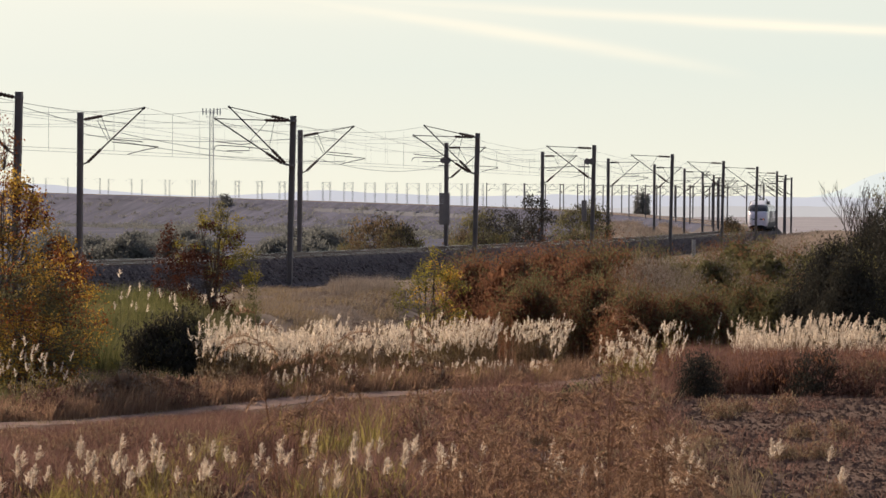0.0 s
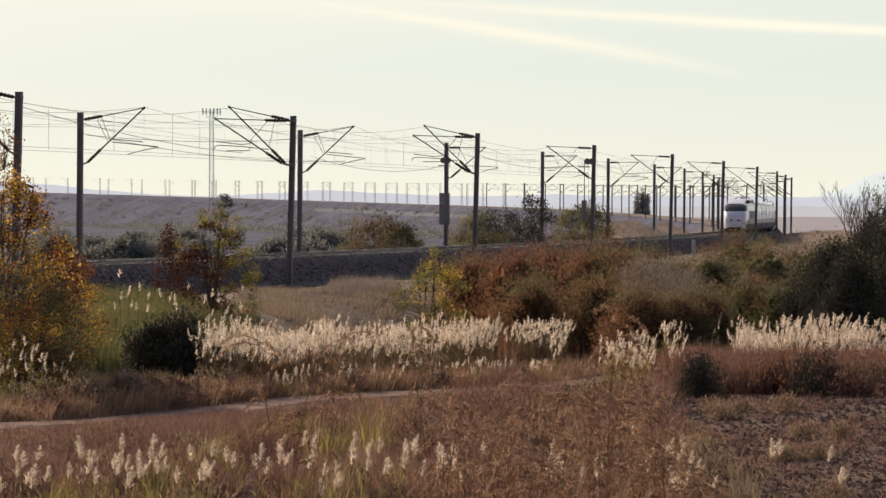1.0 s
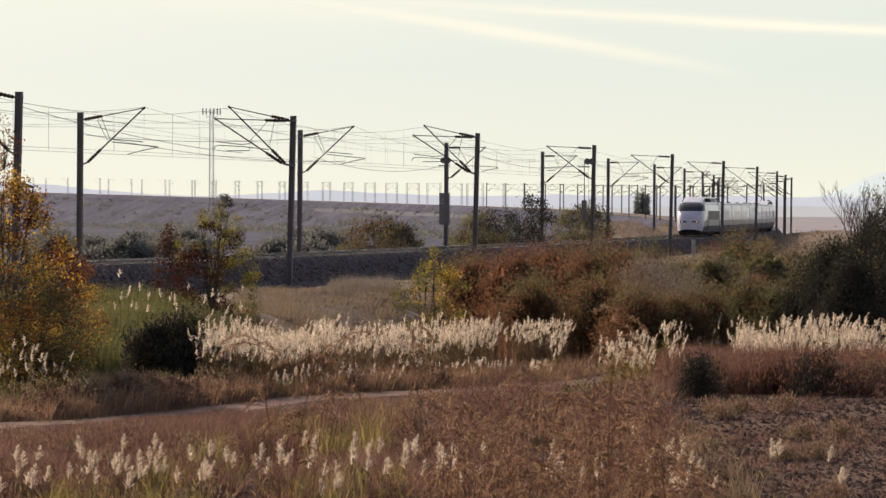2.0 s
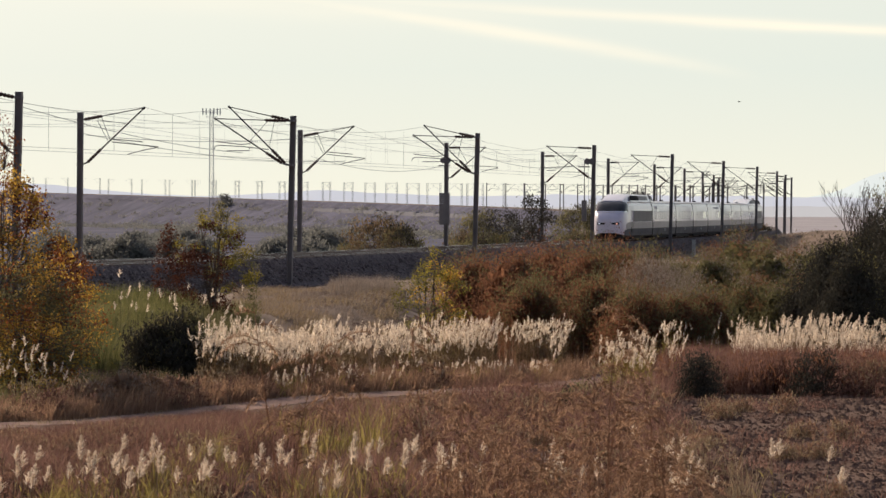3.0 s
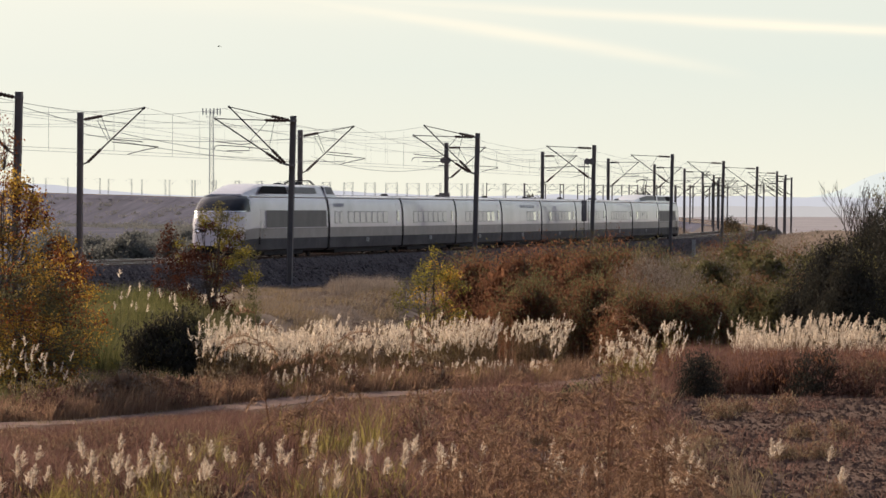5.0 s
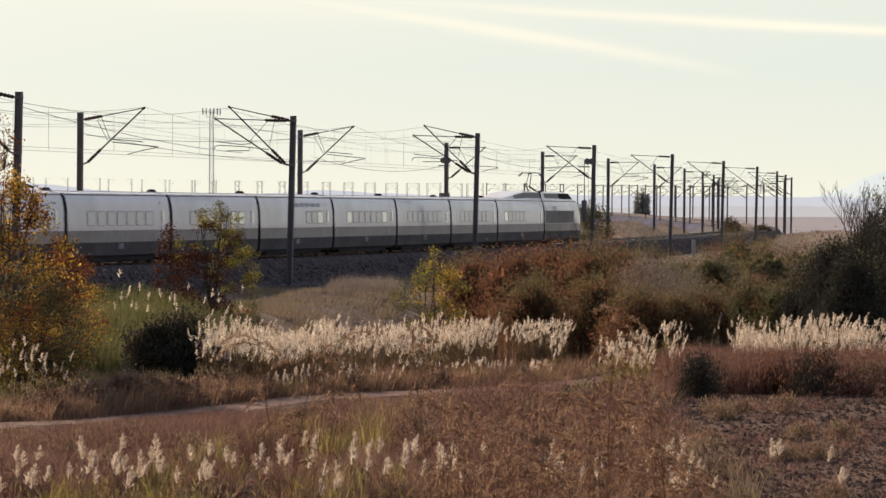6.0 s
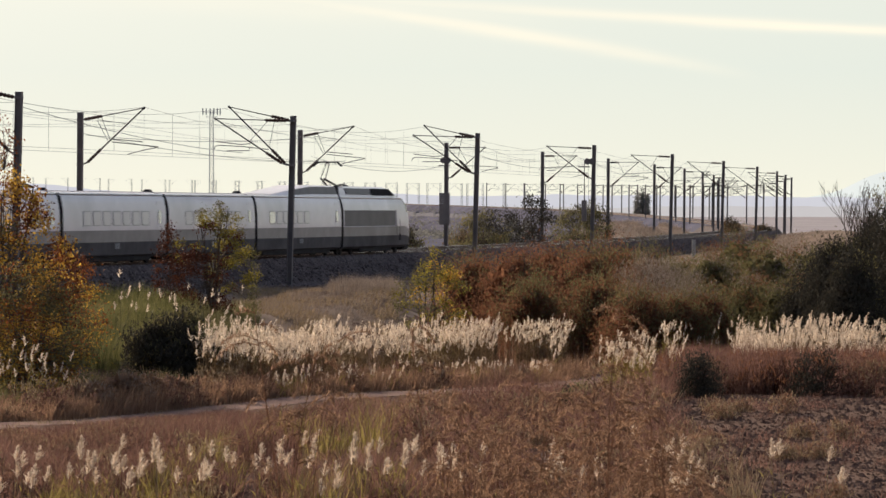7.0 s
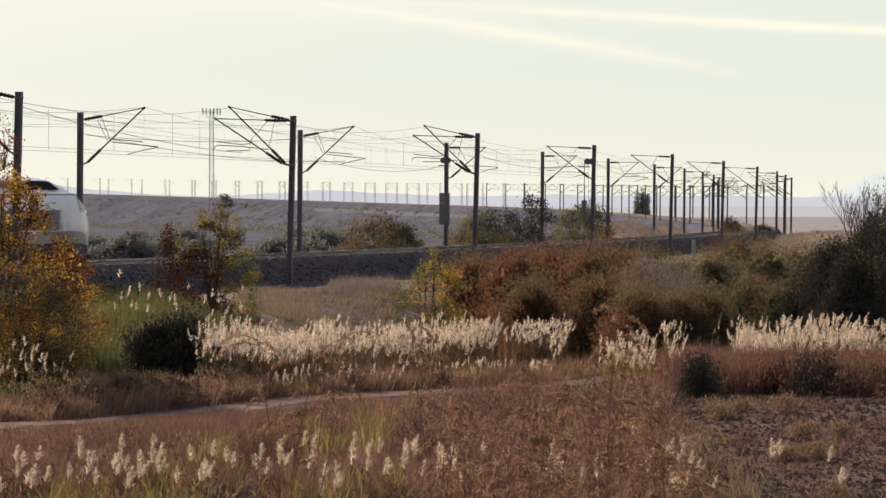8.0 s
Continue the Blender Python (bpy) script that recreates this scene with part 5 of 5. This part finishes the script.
shrub("dark_bush", "dark scrub in the grass hedge", "bush", 80, 153, 1.6, 0.75, 0.02, (("olive_crown", DARKLEAF, 1.0),), 90, 50, (0.12, 0.035), 0.2, 49, 5, gap=0.2, up=0.7)
for k, (b, y, h, w) in enumerate(((7, 205, 4.5, 2.0), (15, 200, 4.7, 1.9), (23, 206, 4.9, 2.2), (30.5, 198, 4.9, 1.9), (37, 204, 5.1, 2.1), (44, 200, 4.6, 1.7), (19, 190, 3.5, 1.6), (33, 188, 3.7, 1.7), (42, 183, 3.2, 1.5), (49.5, 184, 3.1, 1.4), (56, 186, 3.1, 1.4))):
    shrub("tamarisk", "feathery rust-brown tamarisk shrub", "shrub", b, y, h, w, 0.05, (("rust_crown", TAMARISK, 0.8 if k < 5 else 0.55), ("olive_crown", OLIVE, 0.2 if k < 5 else 0.45)), tips=250, per=84, size=(0.12, 0.03), clump=0.33, seed=60 + k, limbs=7, up=0.9, group="tamarisks", core=TAMARISK, gap=0.6)
for k, (b, y, h, w) in enumerate(((50, 214, 4.4, 1.8), (57, 210, 4.6, 1.7), (63, 216, 5.4, 2.0), (69, 208, 5.0, 2.0), (75, 212, 5.0, 1.9), (53, 196, 3.3, 1.5), (66, 196, 3.6, 1.7), (73, 194, 3.6, 1.6))):
    shrub("olive_shrub", "tall twiggy olive-brown shrub", "shrub", b, y, h, w, 0.06, (("olive_crown", OLIVE, 0.75), ("rust_crown", TAMARISK, 0.15), ("grey_crown", GREYBRUSH, 0.1)), tips=190, per=70, size=(0.11, 0.032), clump=0.27, seed=80 + k, limbs=9, up=0.7, group="olive shrubs", core=OLIVE, gap=0.45, trunk=0.04)
for k, (b, y, h, w) in enumerate(((84, 186, 5.0, 1.3), (90.5, 184, 5.5, 1.3), (97.5, 182, 6.9, 1.7), (80, 192, 4.4, 1.2), (103, 180, 8.0, 2.0), (87.5, 178, 4.7, 1.2))):
    shrub("evergreen", "dense dark evergreen tree", "tree", b, y, h, w, 0.02, (("dark_crown", DARKLEAF, 0.95), ("olive_crown", OLIVE, 0.05)), tips=300, per=100, size=(0.14, 0.05), clump=0.28, seed=100 + k, limbs=5, up=0.8, group="evergreens", core=DARKLEAF, gap=0.6, shape=1.2)
for k, (b, y, h, w) in enumerate(((42, 189, 4.5, 0.9), (48, 192, 4.35, 1.1), (53, 190, 4.0, 1.0), (45, 187, 4.1, 0.9))):
    shrub("grey_brush", "pale grey-tan dry brush", "brush", b, y, h, w, 0.45, (("dry_crown", GREYBRUSH, 1.0),), tips=80, per=50, size=(0.14, 0.02), clump=0.24, seed=120 + k, limbs=6, up=0.8, group="dry brush", gap=0.6, trunk=0.03)


def bare_tree(b, y, height, seed):
    x, y = at(b, y)
    rng = random.Random(seed)
    e = thing("bare_tree", Matrix.Translation((x, y, ground_z(x, y) - 0.1)), "leafless grey tree with fine forked twigs", "tree")
    trunk_bm, limb_bm = bmesh.new(), bmesh.new()

    def grow(p, d, ln, r, level):
        q = p + d * ln * 0.5 + Vector((rng.uniform(-0.06, 0.06), rng.uniform(-0.06, 0.06), 0)) * ln
        t = q + (d + Vector((rng.uniform(-0.12, 0.12), rng.uniform(-0.12, 0.12), 0.1))).normalized() * ln * 0.5
        tube(trunk_bm if level < 2 else limb_bm, [p, q, t], [r, r * 0.85, r * 0.65], 5 if level < 2 else 3)
        if level < 7:
            for k in range(3 if level in (0, 2, 3) else 2):
                a = rng.random() * math.tau
                s = rng.uniform(0.25, 0.52) * (0.45 if level < 2 else 1.0)
                nd = (d + Vector((math.cos(a) * s, math.sin(a) * s, 0.30))).normalized()
                grow(q.lerp(t, rng.uniform(0.3, 1.0)), nd, ln * rng.uniform(0.62, 0.82), max(0.007, r * 0.6), level + 1)

    grow(Vector((0, 0, 0)), Vector((0.02, 0, 1)), height * 0.34, 0.11, 0)
    part("trunk", trunk_bm, BARK, e)
    tagged(part("branchwork", limb_bm, BARK, e), kind="stuff")


for k, (b, h, w) in enumerate(((-75, 1.0, 0.9), (-68, 1.25, 1.0), (-63, 1.1, 0.9), (-57.5, 0.9, 0.8), (-52, 0.75, 0.7))):
    shrub("dry_bush", "soft mound of red-brown dead bush by the path", "bush", b, path_depth(b) + 4.5, h, w, 0.0, (("crown", NEARWEED, 0.75), ("pale_crown", GREYBRUSH, 0.25)), tips=90, per=60, size=(0.1, 0.02), clump=0.16, seed=280 + k, limbs=5, up=0.6, group="dry bushes", core=NEARWEED, gap=0.3, trunk=0.02)
bare_tree(88, 224, 6.9, 6)
bare_tree(90, 228, 6.2, 8)
# behind the railway
for k, (b, y, h, w, mat) in enumerate(((-14, 345, 4.2, 2.6, REEDSTRAW), (-18.5, 350, 3.2, 1.9, OLIVE), (-9.5, 350, 3.0, 1.7, OLIVE), (8, 385, 4.2, 2.4, OLIVE), (12.5, 395, 4.4, 2.4, DARKLEAF), (20, 400, 5.5, 1.9, DARKLEAF), (5, 392, 3.0, 1.7, REEDSTRAW), (28, 430, 4.4, 2.2, OLIVE), (32, 440, 4.2, 1.8, OLIVE))):
    shrub("line_side_shrub", "dark scrub shrub behind the railway", "shrub", b, y, h, w, 0.03, (("crown", mat, 0.75), ("dark_crown", DARKLEAF, 0.25)), tips=120, per=34, size=(0.25, 0.07), clump=0.3, seed=140 + k, limbs=6, up=0.8, group="shrubs behind the railway", gap=0.35)
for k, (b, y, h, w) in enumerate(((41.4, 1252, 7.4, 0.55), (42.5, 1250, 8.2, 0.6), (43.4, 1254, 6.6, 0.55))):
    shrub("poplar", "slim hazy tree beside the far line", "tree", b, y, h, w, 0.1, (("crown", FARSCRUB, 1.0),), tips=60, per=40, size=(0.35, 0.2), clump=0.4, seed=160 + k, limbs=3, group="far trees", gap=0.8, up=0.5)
for k, (b, y, h, w) in enumerate(((61.0, 590, 3.4, 1.0), (62.6, 592, 2.6, 0.9), (68.0, 640, 1.9, 1.6))):
    shrub("line_side_shrub", "dark reddish scrub shrub beside the curving tracks", "shrub", b, y, h, w, 0.0, (("crown", REEDSTRAW, 0.6), ("dark_crown", DARKLEAF, 0.4)), tips=70, per=50, size=(0.2, 0.07), clump=0.25, seed=170 + k, limbs=5, up=0.7, group="shrubs behind the railway", gap=0.3)
rngv = random.Random(4)
for k in range(26):
    b, y = rngv.uniform(-85, -20), rngv.uniform(640, 1000)
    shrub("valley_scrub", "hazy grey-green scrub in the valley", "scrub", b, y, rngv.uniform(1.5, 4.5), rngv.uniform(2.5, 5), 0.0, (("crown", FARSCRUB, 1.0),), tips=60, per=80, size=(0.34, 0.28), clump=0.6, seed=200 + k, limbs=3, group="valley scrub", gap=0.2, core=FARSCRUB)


def dry_weed(b, y, top_z, seed, sprays=9, reach=0.30):
    """A dead weed near the camera: a few stalks with arching, fuzzy seed branches."""
    rng = np.random.default_rng(seed)
    x, y = at(b, y)
    z = ground_z(x, y)
    h = top_z - z
    e = thing("dry_weed", Matrix.Translation((x, y, z)), "brown dead weed with arching fuzzy seed branches", "weed", "dead weeds")
    for k in range(3):
        lean = rng.normal(0, 0.09, 2) * h
        top = h * (1 - 0.14 * k)
        spine = lambda t: np.array([lean[0] * t * t + 0.025 * math.sin(6 * t + k), lean[1] * t * t, top * t])
        bm = bmesh.new()
        tube(bm, [Vector(spine(t)) for t in (0, 0.2, 0.4, 0.6, 0.8, 1.0)], [0.008, 0.007, 0.006, 0.005, 0.004, 0.002], 4)
        LR, LT = [], []
        for _ in range(sprays):
            t = 1 - 0.62 * min(1.0, 0.45 / h) * rng.random() * 2.2
            p = spine(max(0.2, t))
            a = rng.random() * math.tau
            ln = rng.uniform(0.12, reach)
            d = np.array([math.cos(a), 0.5 * math.sin(a), 0])
            rise, drop = rng.uniform(0.25, 0.9), rng.uniform(0.4, 1.1)
            arc = lambda u: p + d * ln * u + np.array([0, 0, ln * (rise * u - drop * u * u)])
            tube(bm, [Vector(arc(u)) for u in (0, 0.35, 0.7, 1.0)], [0.004, 0.003, 0.002, 0.001], 3)
            for _ in range(int(60 + 160 * ln)):
                u = 0.25 + 0.75 * rng.random()
                q = arc(u) + rng.normal(size=3) * 0.3 * (0.012 + 0.03 * ln)
                LR.append(q)
                LT.append(q + (arc(min(1.0, u + 0.1)) - arc(u - 0.1)) * 0.35 + rng.normal(size=3) * 0.014)
        part("stalk", bm, NEARWEED, e)
        tagged(part("seed_spray", blades(LR, LT, np.full(len(LR), 0.007), rng), NEARWEED, e), kind="stuff")


for k, (b, top) in enumerate(((-33.5, 540), (-1, 575), (3, 665), (34, 535), (30.5, 610), (38, 650), (17, 705), (11, 745), (25, 740), (47, 720), (55, 800), (65, 850), (42, 690), (-30, 600), (50, 660), (6, 700), (34, 690))):
    yy = 30 + (k * 37 % 11)
    dry_weed(b, yy, EYE - (top - 368) / 8307 * yy, 400 + k)
pick = random.Random(83)
for k in range(19):
    b = pick.uniform(0, 53)
    yy = pick.uniform(36, 50)
    dry_weed(b, yy, EYE - (pick.uniform(640, 850) - 368) / 8307 * yy, 440 + k, 6, 0.62)


# ---- distance ----
def hill_scrub():
    """Low scrub that mottles the slope below the far line, and stones on the verge."""
    rng = np.random.default_rng(61)
    cs = []
    for _ in range(520):
        s, off = rng.uniform(950, 2250), -rng.uniform(12, 75)
        p = line(s, off)[0]
        z = ground_z(p.x, p.y)
        r = rng.uniform(0.8, 2.6)
        cs.append(np.array([p.x, p.y, z + r * 0.3]) + rng.normal(size=(60, 3)) * np.array([r * 1.3, r, r * 0.35]))
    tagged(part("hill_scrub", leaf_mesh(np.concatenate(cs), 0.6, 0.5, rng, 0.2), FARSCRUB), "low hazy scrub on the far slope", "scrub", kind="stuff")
    pick = random.Random(12)
    vs, fs = [], []
    for _ in range(1500):
        x, y = at(pick.uniform(-34, -8), pick.uniform(212, 246))
        add_stone(vs, fs, (x, y, ground_z(x, y) + 0.03), pick.uniform(0.04, 0.13), pick)
    tagged(part("verge_stones", (vs, fs), TAN), "pale stones on the railway verge", "stones", kind="stuff")


hill_scrub()
for k, (b, y, h, w) in enumerate(((-46.5, 1962, 5.6, 3.4),)):
    shrub("crest_bush", "hazy grey bush on the far crest", "bush", b, y, h, w, 0.0, (("crown", FARSCRUB, 1.0),), tips=50, per=24, size=(0.7, 0.5), clump=0.6, seed=260 + k, limbs=3, group="crest bushes", gap=0.6)


def lattice_tower():
    x, y = at(-49.3, 1950)
    z = ground_z(x, y)
    e = thing("radio_tower", Matrix.Translation((x, y, z)), "slim galvanised lattice radio tower with antennas", "radio tower")
    h = 2.72 + (368 - 197) / 8307 * y - z
    r = lambda t: 1.25 - 0.45 * t
    for k in range(4):
        a = k * math.pi / 2 + math.pi / 4
        bm = bmesh.new()
        tube(bm, [(math.cos(a) * r(t) * 1.2, math.sin(a) * r(t) * 1.2, h * t) for t in (0, 0.5, 1)], 0.13, 4)
        part("leg", bm, GALV, e)
    bm = bmesh.new()
    n = 18
    for i in range(n):
        for k in range(4):
            a0, a1 = k * math.pi / 2 + math.pi / 4, (k + 1) * math.pi / 2 + math.pi / 4
            t0, t1 = i / n, (i + 1) / n
            p = lambda a, t: (math.cos(a) * r(t) * 1.2, math.sin(a) * r(t) * 1.2, h * t)
            tube(bm, [p(a0, t0), p(a1, t1)], 0.07, 3)
            tube(bm, [p(a0, t0), p(a1, t0)], 0.07, 3)
    tagged(part("bracing", bm, GALV, e), kind="stuff")
    for k, dx in enumerate((-3.6, -2.2, -0.6, 1.0, 2.4, 3.6)):
        bm = bmesh.new()
        box(bm, (dx - 0.22, -0.2, h - 1.6), (dx + 0.22, 0.2, h + 1.2), 0.04)
        part("antenna", bm, GALV, e)
    bm = bmesh.new()
    tube(bm, [(-3.8, 0, h - 0.4), (3.8, 0, h - 0.4)], 0.1, 4)
    tube(bm, [(-2.4, 0, h - 2.4), (2.4, 0, h - 2.4)], 0.1, 4)
    part("antenna_beam", bm, GALV, e)


lattice_tower()


def viaduct():
    """A concrete girder on short piers along the slope below the far crest."""
    c, a = line(1360, -14.5)
    base = Matrix.Translation(c) @ Matrix.Rotation(-a, 4, "Z")
    e = thing("viaduct", base, "long pale concrete viaduct girder with piers below the far crest", "viaduct")
    back = base.inverted()
    for i in range(8):
        s0 = 1190 + 42 * i
        p, q = back @ line(s0 + 4, -14.5)[0], back @ line(s0 + 42, -14.5)[0]
        d = (q - p)
        turn = math.atan2(-d.x, d.y)
        bm = bmesh.new()
        box(bm, (-0.5, 0, -4.3), (0.5, d.length, -2.2), 0.06)
        bmesh.ops.transform(bm, verts=bm.verts, matrix=Matrix.Translation(p) @ Matrix.Rotation(turn, 4, "Z"))
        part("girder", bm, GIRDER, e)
        bm = bmesh.new()
        box(bm, (-0.56, -3.9, -6.0), (0.56, 0.4, -2.1), 0.08)
        bmesh.ops.transform(bm, verts=bm.verts, matrix=Matrix.Translation(p) @ Matrix.Rotation(turn, 4, "Z"))
        part("pier", bm, FARPIER, e, "dark pier in haze-tinted concrete")


# concrete tinted blue-grey so the viaduct sits in the slope's painted haze
GIRDER = material("hazed_girder_concrete", (0.11, 0.113, 0.142), (0.145, 0.148, 0.18), 0.6, 0.9)
FARPIER = material("hazed_pier_concrete", (0.068, 0.07, 0.094), (0.095, 0.097, 0.125), 0.6, 0.9)
viaduct()


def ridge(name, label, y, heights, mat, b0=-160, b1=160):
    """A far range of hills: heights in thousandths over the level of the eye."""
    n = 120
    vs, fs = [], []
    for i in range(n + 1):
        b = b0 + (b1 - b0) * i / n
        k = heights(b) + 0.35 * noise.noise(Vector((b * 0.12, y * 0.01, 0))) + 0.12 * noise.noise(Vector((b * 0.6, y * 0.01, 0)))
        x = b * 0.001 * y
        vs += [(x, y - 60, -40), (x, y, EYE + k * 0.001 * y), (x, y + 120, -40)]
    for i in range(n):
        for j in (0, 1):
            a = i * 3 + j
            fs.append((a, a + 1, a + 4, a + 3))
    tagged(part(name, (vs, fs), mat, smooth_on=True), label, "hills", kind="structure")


# aerial haze as a flat glow: black base, the pale tone all emission
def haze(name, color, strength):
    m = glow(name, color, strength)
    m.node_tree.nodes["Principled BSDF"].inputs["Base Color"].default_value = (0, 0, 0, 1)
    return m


bell = lambda b, c, w, h: h * math.exp(-((b - c) / w) ** 2)
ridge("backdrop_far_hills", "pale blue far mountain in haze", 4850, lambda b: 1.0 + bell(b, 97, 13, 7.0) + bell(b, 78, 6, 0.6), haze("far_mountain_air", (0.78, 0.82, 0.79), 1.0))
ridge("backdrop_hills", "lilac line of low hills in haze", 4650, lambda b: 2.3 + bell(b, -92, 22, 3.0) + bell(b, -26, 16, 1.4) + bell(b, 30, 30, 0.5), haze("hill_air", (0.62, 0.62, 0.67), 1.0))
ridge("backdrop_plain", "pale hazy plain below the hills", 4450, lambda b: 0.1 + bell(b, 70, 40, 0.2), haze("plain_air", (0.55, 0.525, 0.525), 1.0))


# a concrete post and low cable troughs at the line's edge
def marker(b, y, h):
    x, y = at(b, y)
    bm = bmesh.new()
    z = ground_z(x, y)
    box(bm, (-0.16, -0.16, -0.3), (0.16, 0.16, h - 0.08), 0.03)
    box(bm, (-0.2, -0.2, h - 0.08), (0.2, 0.2, h), 0.03)
    ob = part("marker_post", bm, CONCRETE)
    ob.location = (x, y, z)
    tagged(ob, "short pale concrete marker post beside the ballast", "marker post", "marker posts")


marker(53.4, 405, 1.5)
marker(49.7, 300, 0.9)


def build_bird():
    e = thing("bird", Matrix.Identity(4), "small dark bird in flight", "bird")
    bm = bmesh.new()
    tube(bm, [(0, 0.11, 0), (0, 0.08, 0.003), (0, 0.02, 0), (0, -0.05, -0.004), (0, -0.09, 0)], [0.006, 0.018, 0.026, 0.018, 0.006], 8)
    part("body", bm, RUBBER, e)
    for sg in (-1, 1):
        bm = bmesh.new()
        top = [bm.verts.new(p) for p in ((sg * 0.015, 0.045, 0.008), (sg * 0.08, 0.05, 0.05), (sg * 0.17, -0.02, 0.075), (sg * 0.075, -0.02, 0.045), (sg * 0.015, -0.03, 0.006))]
        low = [bm.verts.new(v.co - Vector((0, 0, 0.006))) for v in top]
        bm.faces.new(top)
        bm.faces.new(low[::-1])
        for i in range(5):
            bm.faces.new((top[i], top[(i + 1) % 5], low[(i + 1) % 5], low[i]))
        part("wing", bm, RUBBER, e)
    bm = bmesh.new()
    box(bm, (-0.022, -0.15, -0.003), (0.022, -0.08, 0.003))
    part("tail", bm, RUBBER, e)
    return e


bird = build_bird()


def motions():
    train_motion()
    # the bird crosses from the far bank to the near one, 350 m off
    rows = []
    for k in range(17):
        t = k * 0.5
        px, up = 35.4 - 55.4 * (t - 3.5), 25.5 + 5.9 * (t - 3.5)
        rows.append((t, pose(px * 0.35, 350, EYE + up * 0.35, 0, 8, 98)))
    walk(bird, rows)
    for e, m, ph in SWAY:
        rows = []
        for k in range(9):
            a = 0.9 * math.sin(k * 1.7 + ph) + 0.6 * math.sin(k * 0.8 + ph * 2)
            rows.append((float(k), m @ Matrix.Rotation(radians(a), 4, "Y")))
        walk(e, rows)


motions()
